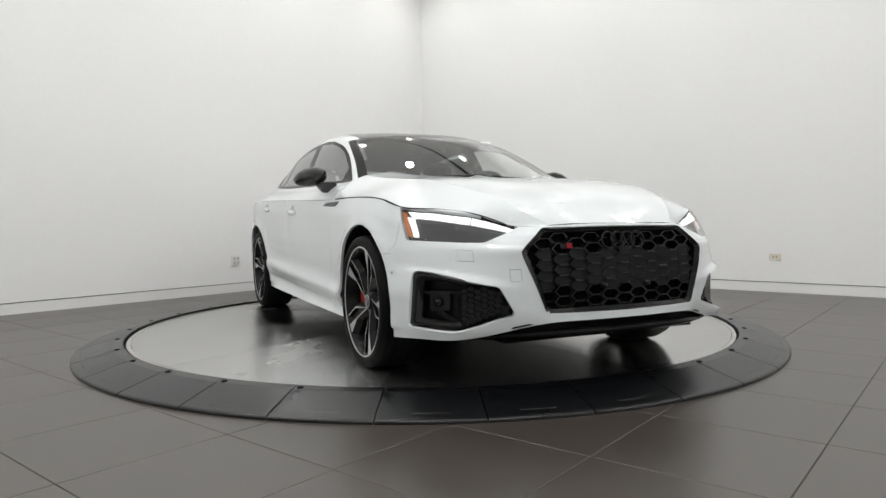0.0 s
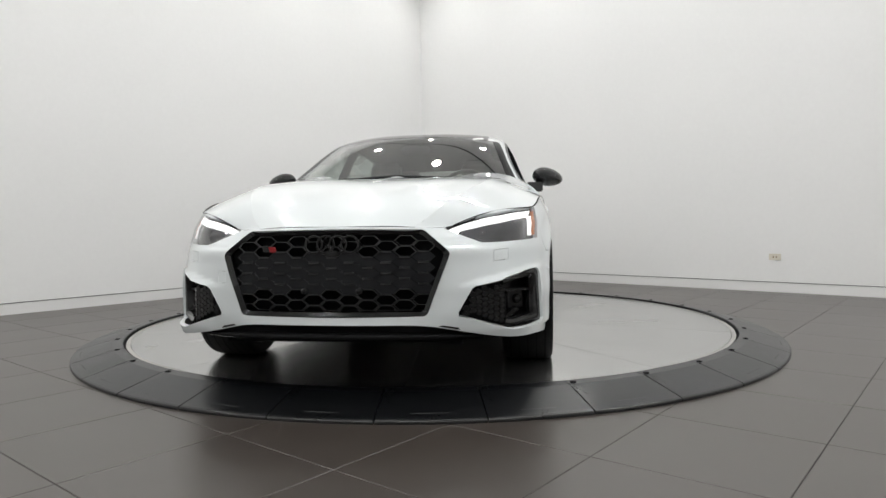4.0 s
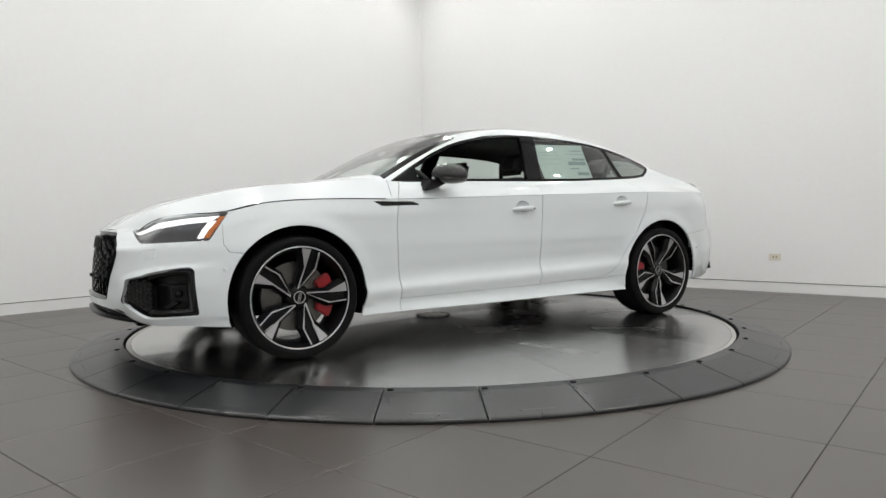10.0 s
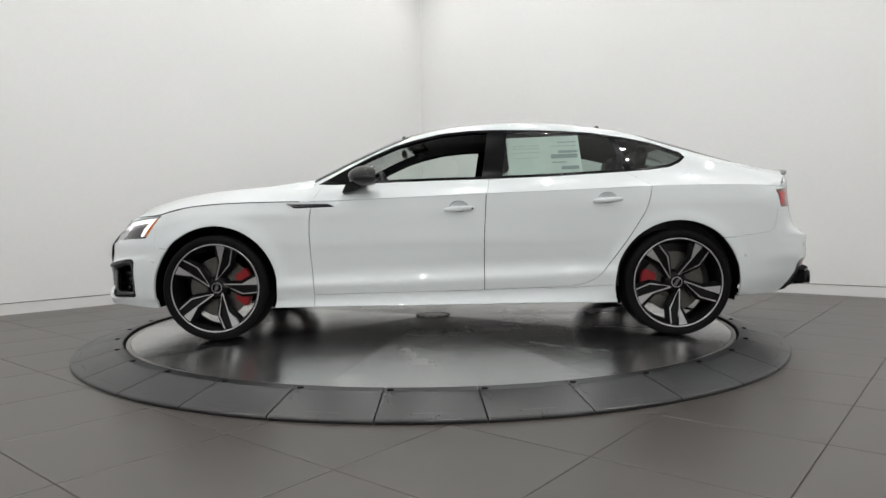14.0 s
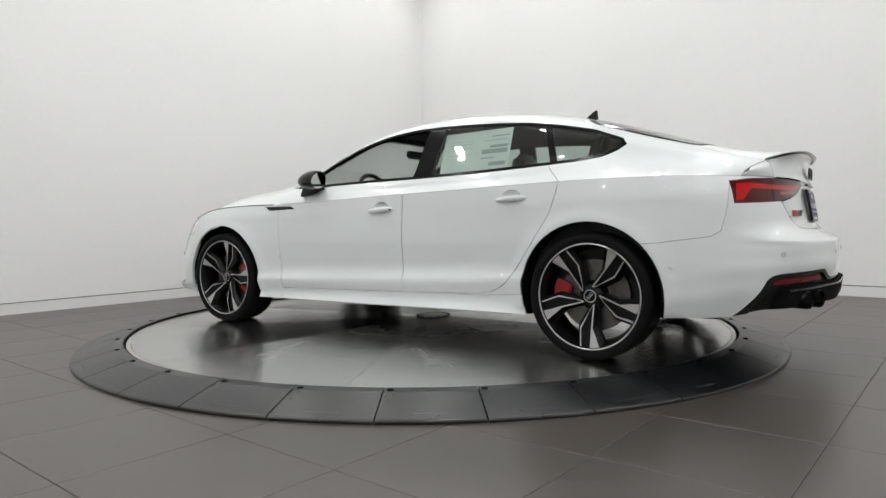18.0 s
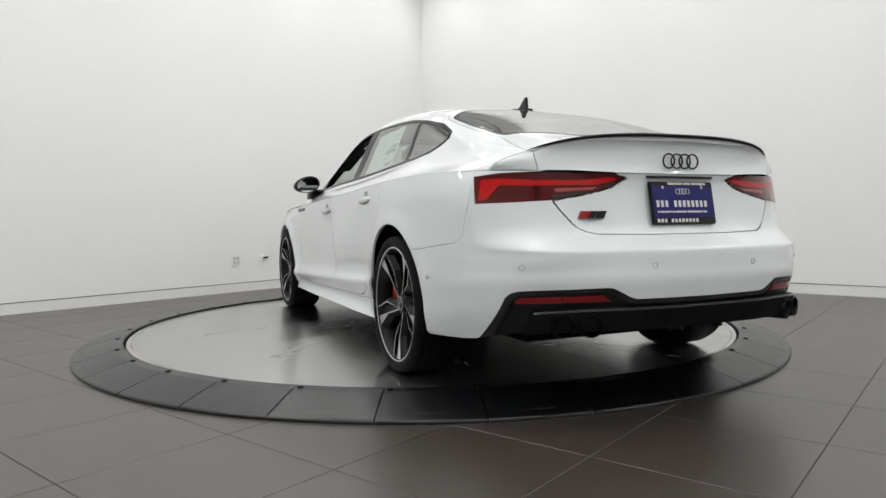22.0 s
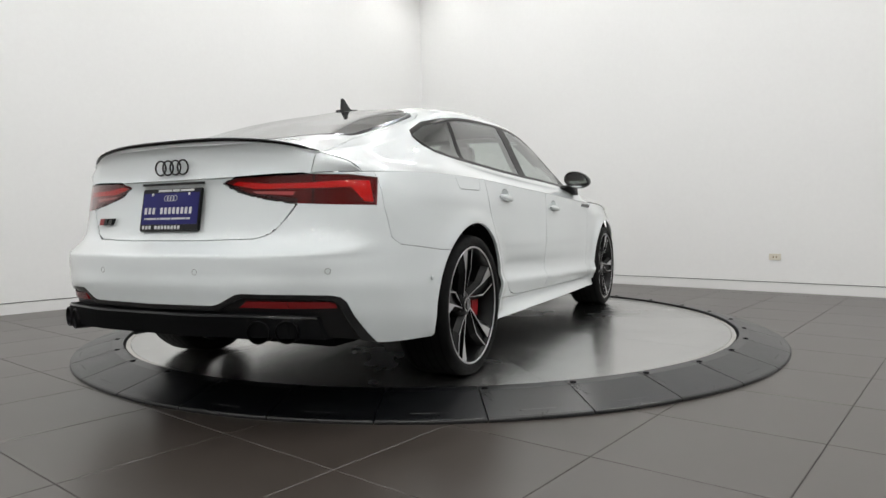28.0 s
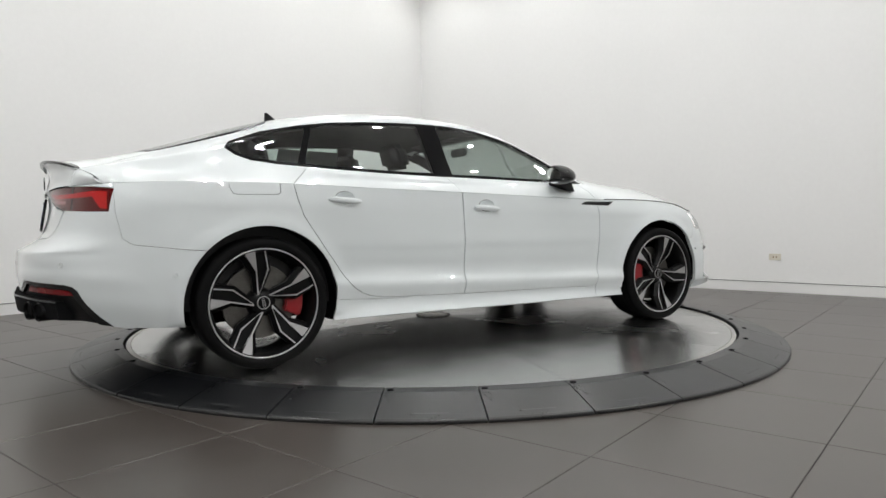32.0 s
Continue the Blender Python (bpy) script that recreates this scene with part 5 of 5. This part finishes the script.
for side in (1, -1):
    for x, y, z, turn in ((-2.455, 0.247, 0.545, 6), (-2.2725, 0.7085, 0.545, 42)):
        bm = bmesh.new()
        torus(bm, Matrix.Identity(4), 0.0105, 0.0009, 20, 6)
        part("parking_sensor", bm, GREY, car).matrix_local = pose(x, side * y, z, 0, 90, -side * turn)
    for x, y, z in SIDE_SENSORS:
        bm = bmesh.new()
        lathe(bm, [(0.001, 0.002), (0.006, 0.002), (0.0075, 0.0), (0.009, 0.0012), (0.0105, 0.0), (0.0105, -0.004)], 20)
        part("parking_sensor", bm, PAINT, car, smooth=True).matrix_local = pose(x, side * y, z, -side * 90, 0, 0)

# fin aerial

bm = bmesh.new()
prof = [(-1.0, 1.345), (-1.06, 1.366), (-1.115, 1.408), (-1.132, 1.41), (-1.138, 1.33)]
prism(bm, prof, Vector((0, -0.008, 0)), X, UP, Y, 0.016)
prism(bm, [(-0.97, 1.356), (-1.01, 1.362), (-1.155, 1.344), (-1.16, 1.318), (-0.97, 1.344)], Vector((0, -0.025, 0)), X, UP, Y, 0.05)
bmesh.ops.recalc_face_normals(bm, faces=bm.faces[:])
bmesh.ops.bevel(bm, geom=bm.edges[:], offset=0.003, segments=2, affect="EDGES")
part("fin_aerial", bm, BLACK_SATIN, car, "black fin aerial")

# ---- mirrors and handles ----
for side in (1, -1):
    mirror = new("door_mirror")
    mirror.parent = car
    mirror["label"] = "black door mirror"
    bm = bmesh.new()
    bmesh.ops.create_uvsphere(bm, u_segments=32, v_segments=20, radius=1)
    for v in bm.verts:
        x, y, z = v.co
        r = 0.066 * (1 - 0.12 * y) * (0.85 if z < 0 else 1)
        v.co = (0.472 + max(x, -0.45) * 0.112 - 0.015 * y, side * (0.908 + y * 0.098), 0.998 + z * r + 0.012 * -y)
    if side < 0:
        bmesh.ops.reverse_faces(bm, faces=bm.faces[:])
    part("mirror_shell", bm, CARBON, mirror, "dark carbon mirror shell", smooth=True)
    bm = bmesh.new()
    bmesh.ops.create_circle(bm, cap_ends=True, segments=28, radius=1)
    for v in bm.verts:
        v.co = (0.419 - 0.012 * v.co.x, side * (0.908 + v.co.x * 0.08), 0.998 + v.co.y * 0.05 - 0.01 * v.co.x)
    bmesh.ops.recalc_face_normals(bm, faces=bm.faces[:])
    part("mirror_glass", bm, MIRROR, mirror, "mirror glass")
    bm = bmesh.new()
    prism(bm, [(0.63, 0.9), (0.56, 0.915), (0.48, 0.95), (0.5, 0.97), (0.6, 0.965)], Vector((0, side * 0.775, 0)), X, UP, Y * side, 0.1)
    bmesh.ops.recalc_face_normals(bm, faces=bm.faces[:])
    bmesh.ops.bevel(bm, geom=bm.edges[:], offset=0.006, segments=2, affect="EDGES")
    part("mirror_foot", bm, BLACK_SATIN, mirror)
    for k, (hx, hz) in enumerate(HANDLES):
        bm = bmesh.new()
        bmesh.ops.create_uvsphere(bm, u_segments=28, v_segments=14, radius=1)
        for v in bm.verts:
            x, y, z = v.co
            s = abs(x) ** 0.6 * (1 if x > 0 else -1)
            v.co = (hx + s * 0.094, side * (0.905 + 0.013 * k * 0.5 + y * 0.014 + 0.006 * (1 - s * s)), hz - 0.006 + z * 0.0155 + 0.006 * s * -1)
        if side < 0:
            bmesh.ops.reverse_faces(bm, faces=bm.faces[:])
        part("door_handle", bm, PAINT, doors[k][0 if side > 0 else 1], "white door handle", smooth=True)


# ---- wheels ----
def spoke_wheel(name):
    w = new(name)
    w["label"] = "twin-spoke wheel in black and bright metal"
    bm = bmesh.new()
    lathe(bm, [(0.262, -0.115), (0.285, -0.124), (0.306, -0.126), (0.319, -0.116), (0.325, -0.09), (0.3265, -0.05), (0.3265, 0.05), (0.325, 0.09), (0.319, 0.112), (0.306, 0.121), (0.292, 0.123), (0.28, 0.12), (0.272, 0.112)], 72)
    part("tyre", bm, TYRE, w, "black low-profile tyre", smooth=True)
    bm = bmesh.new()
    for k in range(-2, 3):
        lathe(bm, [(0.3266, k * 0.042 - 0.003), (0.3269, k * 0.042), (0.3266, k * 0.042 + 0.003)], 72)
    part("tread", bm, BLACK_MATT, w)
    bm = bmesh.new()
    lathe(bm, [(0.272, 0.113), (0.2685, 0.117), (0.264, 0.113)], 72)
    part("rim_lip", bm, BRIGHT, w, "bright machined lip", smooth=True)
    bm = bmesh.new()
    lathe(bm, [(0.264, 0.113), (0.252, 0.095), (0.24, 0.04), (0.235, -0.02), (0.245, -0.09), (0.262, -0.115)], 72)
    part("barrel", bm, WHEEL_BLACK, w, "black rim barrel", smooth=True)
    bm = bmesh.new()
    lathe(bm, [(0.001, 0.084), (0.028, 0.084), (0.033, 0.08)], 32)
    part("hub_cap", bm, BLACK_CHROME, w, smooth=True)
    bm = bmesh.new()
    torus(bm, pose(0, 0, 0.083), 0.0305, 0.0024, 32, 6)
    part("cap_edge", bm, BRIGHT, w, smooth=True)
    for k in range(4):
        bm = bmesh.new()
        torus(bm, pose((k - 1.5) * 0.0105, 0, 0.0855), 0.0068, 0.0011, 16, 6)
        part("cap_ring", bm, BRIGHT, w)
    bm = bmesh.new()
    lathe(bm, [(0.033, 0.081), (0.06, 0.068), (0.075, 0.03), (0.08, -0.02)], 40)
    part("hub", bm, WHEEL_BLACK, w, smooth=True)
    # each arm runs through pairs of edge points (u outwards, v across)
    arm_a = [(0.042, -0.022, 0.043, -0.015), (0.161, -0.0165, 0.163, -0.009), (0.255, -0.058, 0.262, -0.006)]
    arm_b = [(0.044, -0.0165, 0.048, -0.0105), (0.158, 0.049, 0.1645, 0.0425), (0.254, 0.045, 0.255, 0.0375)]
    pocket = [(0.043, -0.015, 0.044, -0.0165), (0.163, -0.009, 0.1645, 0.0425), (0.262, -0.001, 0.255, 0.0375)]
    flank_a = [(0.042, -0.036, 0.042, -0.02), (0.15, -0.034, 0.161, -0.0165), (0.25, -0.086, 0.252, -0.066)]
    flank_b = [(0.044, -0.016, 0.044, 0.006), (0.158, 0.048, 0.15, 0.066), (0.254, 0.044, 0.252, 0.063)]

    def rise(u):
        return 0.077 + 0.03 * min(1, max(0, (u - 0.05) / 0.2))

    def arm(pairs, drop_in, drop_out, thick):
        bm = bmesh.new()
        rows = []
        for u0, v0, u1, v1 in pairs:
            p, q = (u0, v0, rise(u0) - drop_in), (u1, v1, rise(u1) - drop_out)
            rows.append([bm.verts.new(c) for c in (p, q, (q[0], q[1], q[2] - thick), (p[0], p[1], p[2] - thick))])
        for r, s in zip(rows, rows[1:]):
            for i in range(4):
                j = (i + 1) % 4
                bm.faces.new((r[i], r[j], s[j], s[i]))
        bm.faces.new(rows[0][::-1])
        bm.faces.new(rows[-1])
        bmesh.ops.recalc_face_normals(bm, faces=bm.faces[:])
        return bm

    for k in range(5):
        turn = pose(0, 0, 0, 0, 0, 72 * k)
        for pairs in (arm_a, arm_b):
            bm = arm(pairs, 0, 0, 0.006)
            for f in bm.faces:
                f.material_index = 0 if f.normal.z > 0.5 else 1
            part("spoke_face", bm, [BRIGHT, WHEEL_BLACK], w, "bright machined spoke face").matrix_local = turn
        part("spoke_pocket", arm(pocket, 0.016, 0.016, 0.012), WHEEL_BLACK, w).matrix_local = turn
        part("spoke_flank", arm(flank_a, 0.026, 0.003, 0.03), WHEEL_BLACK, w).matrix_local = turn
        part("spoke_flank", arm(flank_b, 0.003, 0.026, 0.03), WHEEL_BLACK, w).matrix_local = turn
    for k in range(5):
        bm = bmesh.new()
        bmesh.ops.create_cone(bm, cap_ends=True, segments=6, radius1=0.009, radius2=0.008, depth=0.03, matrix=pose(0.052 * math.cos(radians(72 * k + 36)), 0.052 * math.sin(radians(72 * k + 36)), 0.055))
        part("wheel_bolt", bm, BLACK_SATIN, w)
    bm = bmesh.new()
    lathe(bm, [(0.08, 0.012), (0.185, 0.012), (0.187, 0.0), (0.185, -0.02), (0.08, -0.02)], 56)
    part("brake_disc", bm, BRAKE, w, "grey steel brake disc", smooth=False)
    bm = bmesh.new()
    lathe(bm, [(0.07, 0.016), (0.105, 0.014), (0.11, 0.0)], 40)
    part("disc_bell", bm, BRAKE, w)
    return w


wheel_src = None
for ax, side, spin, cal in ((AXLE_F, 1, 15, 1), (AXLE_R, 1, 36, 1), (AXLE_F, -1, 22, -1), (AXLE_R, -1, -8, -1)):
    # wheel axis is its z; seen from outside its x points up, its y towards the tail on the left side
    yc = 0.785 if ax > 0 else 0.791
    m = Matrix(((0, -1, 0, ax), (0, 0, 1, yc), (1, 0, 0, HUB_Z), (0, 0, 0, 1))) if side > 0 else Matrix(((0, 1, 0, ax), (0, 0, -1, -yc), (1, 0, 0, HUB_Z), (0, 0, 0, 1)))
    m = m @ pose(0, 0, 0, 0, 0, spin)
    if wheel_src is None:
        wheel_src = spoke_wheel("wheel")
        ob = wheel_src
    else:
        ob = copy_thing(wheel_src, m)
    ob.matrix_basis = m
    ob.parent = car
    # caliper behind the spokes, on the side towards the tail in front and towards the nose behind
    a = -1 if ax > 0 else 1
    bm = bmesh.new()
    arc = [radians(q) for q in (range(-36, 37, 6) if ax > 0 else range(-24, 25, 6))]
    for (r0, r1), y0, y1 in (((0.12, 0.212), yc + 0.005, yc + 0.05),):
        pts = [(r1 * math.cos(q), r1 * math.sin(q)) for q in arc] + [(r0 * math.cos(q), r0 * math.sin(q)) for q in reversed(arc)]
        prism(bm, [(a * u + ax, v + HUB_Z) for u, v in pts], Vector((0, side * y0, 0)), X, UP, Y * side, y1 - y0)
    bmesh.ops.recalc_face_normals(bm, faces=bm.faces[:])
    bmesh.ops.bevel(bm, geom=[e for e in bm.edges if e.calc_face_angle(0) > 1], offset=0.008, segments=2, affect="EDGES")
    part("brake_caliper", bm, RED_PAINT, car, "red brake caliper")
    # liner of the wheel opening
    bm = bmesh.new()
    vs = []
    for i in range(25):
        q = radians(-18 + 216 * i / 24)
        vs.append([bm.verts.new((ax + (ARCH + 0.004) * math.cos(q), side * y, HUB_Z + (ARCH + 0.004) * math.sin(q))) for y in (0.52, 0.86 if i in range(2, 23) else 0.84)])
    for i in range(24):
        bm.faces.new((vs[i][0], vs[i + 1][0], vs[i + 1][1], vs[i][1]))
    bm.faces.new([v[0] for v in vs])
    part("wheel_liner", bm, BLACK_MATT, car)

# ---- underbody ----
bm = bmesh.new()
box(bm, (-1.02, -0.76, 0.2), (1.02, 0.76, 0.24))
box(bm, (-1.95, -0.5, 0.2), (-1.0, 0.5, 0.25))
box(bm, (1.0, -0.52, 0.205), (2.15, 0.52, 0.235))
part("underbody", bm, BLACK_MATT, car, "black underbody")
for ax in (AXLE_F, AXLE_R):
    bm = bmesh.new()
    bmesh.ops.create_cone(bm, cap_ends=True, segments=16, radius1=0.035, radius2=0.035, depth=1.4, matrix=pose(ax, 0, HUB_Z, 90))
    part("axle", bm, BLACK_MATT, car)
bm = bmesh.new()
bmesh.ops.create_uvsphere(bm, u_segments=24, v_segments=12, radius=1)
for v in bm.verts:
    v.co = Vector((v.co.x * 0.3 - 1.95, v.co.y * 0.42, v.co.z * 0.05 + 0.3))
part("silencer", bm, BLACK_MATT, car, smooth=True)

# ---- cabin ----
CAB = BLACK_CLOTH
bm = bmesh.new()
box(bm, (-1.9, -0.74, 0.3), (0.95, 0.74, 0.34))
box(bm, (-1.9, 0.735, 0.3), (0.9, 0.765, 0.93))
box(bm, (-1.9, -0.765, 0.3), (0.9, -0.735, 0.93))
part("cabin_floor", bm, CAB, car)
bm = bmesh.new()
box(bm, (0.5, -0.72, 0.6), (0.88, 0.72, 0.93))
for v in bm.verts:
    if v.co.z > 0.8 and v.co.x < 0.6:
        v.co.z -= 0.02
bmesh.ops.bevel(bm, geom=bm.edges[:], offset=0.03, segments=3, affect="EDGES")
part("dashboard", bm, CAB, car, "black dashboard")
bm = bmesh.new()
torus(bm, pose(0.36, 0.37, 0.9, 0, -65, 0), 0.175, 0.015, 40, 8)
part("steering_wheel", bm, CAB, car, "black steering wheel", smooth=True)


def seat(x, y, name, wide=0.25):
    s = new(name)
    s.parent = car
    for nm, lo, hi in (("cushion", (-0.02, -wide, 0.42), (0.5, wide, 0.56)), ("backrest", (-0.16, -wide, 0.5), (0.0, wide, 1.02)), ("headrest", (-0.2, -0.12, 1.05), (-0.1, 0.12, 1.2))):
        bm = bmesh.new()
        box(bm, lo, hi)
        bmesh.ops.subdivide_edges(bm, edges=bm.edges[:], cuts=2, use_grid_fill=True)
        for v in bm.verts:
            if nm != "cushion":
                v.co.x -= (v.co.z - 0.5) * 0.28
        bmesh.ops.bevel(bm, geom=[e for e in bm.edges if e.calc_face_angle(0) > 1], offset=0.03, segments=3, affect="EDGES")
        part(nm, bm, CAB, s, smooth=True)
    s.matrix_local = pose(x, y, 0)
    return s


seat(-0.1, 0.37, "front_seat")
seat(-0.1, -0.37, "front_seat")
seat(-0.98, 0.36, "rear_seat", 0.33)
seat(-0.98, -0.36, "rear_seat", 0.33)
bm = bmesh.new()
box(bm, (-1.9, -0.6, 0.9), (-1.35, 0.6, 0.93))
part("parcel_shelf", bm, CAB, car)
head = [[(x, y * 0.985, z - 0.03) for x, y, z in l[1:7]] for l in HIGH[3:]]
head[0] = [(x, y + 0.005, z + 0.01) for x, y, z in head[0]]
bm = both(skin(head, 0.06, 0.06, (0, 0, 1)))
bmesh.ops.delete(bm, geom=[f for f in bm.faces if f.calc_center_median().x > 0.15 and abs(f.calc_center_median().y) < 0.53], context="FACES")
panel("headliner", bm, CAB, car, "black headliner", gap=0, depth=0)
bm = bmesh.new()
box(bm, (0.28, -0.1, 1.19), (0.31, 0.1, 1.25))
bmesh.ops.bevel(bm, geom=bm.edges[:], offset=0.012, segments=2, affect="EDGES")
part("inside_mirror", bm, CAB, car)

# price sheet inside the rear door glass
sticker = new("price_sheet")
sticker.parent = car
sticker["label"] = "white price sheet with printed rows"
su, sv = Vector((-1, 0, 0.028)).normalized(), Vector((0.03, -0.46, 1)).normalized()
org = Vector((-0.412, 0.735, 1.0))
sn = su.cross(sv) * -1
sn = sn if sn.y > 0 else -sn
bm = bmesh.new()
prism(bm, [(0, 0), (0.46, 0.0), (0.455, 0.275), (-0.01, 0.275)], org, su, sv, sn, 0.0006)
bmesh.ops.recalc_face_normals(bm, faces=bm.faces[:])
part("sheet", bm, PAPER, sticker)
for u0, u1, v0, v1 in ((0.32, 0.44, 0.225, 0.232), (0.32, 0.44, 0.15, 0.168), (0.27, 0.44, 0.112, 0.142), (0.27, 0.36, 0.08, 0.088), (0.33, 0.44, 0.03, 0.055), (0.27, 0.44, 0.2, 0.203), (0.03, 0.2, 0.21, 0.212), (0.03, 0.2, 0.19, 0.192), (0.03, 0.2, 0.16, 0.162), (0.03, 0.2, 0.12, 0.122)):
    bm = bmesh.new()
    prism(bm, [(u0, v0), (u1, v0), (u1, v1), (u0, v1)], org + sn * 0.0012, su, sv, sn, 0.0004)
    bmesh.ops.recalc_face_normals(bm, faces=bm.faces[:])
    part("writing_bar", bm, INK, sticker)

# small white slip in the upper corner of the windscreen, a lock on the driver's handle
bm = bmesh.new()
prism(bm, [(0, 0), (0.075, 0.0), (0.075, 0.022), (0, 0.022)], Vector((0.285, 0.40, 1.285)), Y, Vector((-0.85, -0.05, 0.4)).normalized(), Vector((-0.4, 0, -0.85)).normalized(), 0.0006)
bmesh.ops.recalc_face_normals(bm, faces=bm.faces[:])
part("windscreen_slip", bm, PAPER, car, "small white paper slip")
bm = bmesh.new()
lathe(bm, [(0.001, 0.001), (0.005, 0.001), (0.006, -0.004)], 16)
part("lock", bm, BLACK_SATIN, doors[0][0]).matrix_local = pose(-0.166, 0.9165, 0.7965, -90, 0, 0)

# ---- floor tiles ----
TILE, JOINT = 0.5908, 0.0035
TA = Vector((math.cos(radians(TILE_TURN)), math.sin(radians(TILE_TURN)), 0))
TB = Vector((TA.y, -TA.x, 0))
TILE_A0, TILE_B0 = 0.3626, -2.9287
h = TILE / 2 - JOINT / 2
bm = bmesh.new()
box(bm, (-h, -h, -0.01), (h, h, 0.0))
bmesh.ops.bevel(bm, geom=[e for e in bm.edges if all(v.co.z > -0.005 for v in e.verts)], offset=0.0015, segments=1, affect="EDGES")
slab = bpy.data.meshes.new("floor_tile")
bm.to_mesh(slab)
bm.free()
slab.materials.append(FLOOR)
tile_m = Matrix(((TA.x, -TB.x, 0, 0), (TA.y, -TB.y, 0, 0), (0, 0, 1, 0), (0, 0, 0, 1)))
rest = bmesh.new()
count = 0
for i in range(-16, 20):
    for j in range(-16, 20):
        c = TA * (TILE_B0 + TILE * (i + 0.5)) + TB * (TILE_A0 + TILE * (j + 0.5))
        a, b = c.dot(A), c.dot(B)
        if not (FAR_A - 0.25 < a < NEAR_R + 0.3 and NEAR_L - 0.3 < b < FAR_B + 0.25) or c.length < 1.85:
            continue
        m = Matrix.Translation(c) @ tile_m
        if c.y > -4.4 and c.length < 6.0 and count < 300:
            ob = new("floor_tile", slab)
            ob.matrix_basis = m
            ob.parent = floor
            count += 1
        else:
            box(rest, (-h, -h, -0.01), (h, h, 0.0), m)
bmesh.ops.recalc_face_normals(rest, faces=rest.faces[:])
tagged(part("floor_tiles_beyond", rest, FLOOR, floor), kind="stuff")


def motions():
    """The disc turns clockwise at an even pace and carries the car."""
    times = [i * 1.0 for i in range(33)]
    walk(turntable, [(t, pose(0, 0, 0, 0, 0, SPIN * (t - 13))) for t in times])
    walk(car, [(t, pose(0, 0, 0, 0, 0, SPIN * (t - 13)) @ pose(CAR_X, CAR_Y, Z_DISC + 0.002, 0, 0, CAR_TURN)) for t in times])


motions()
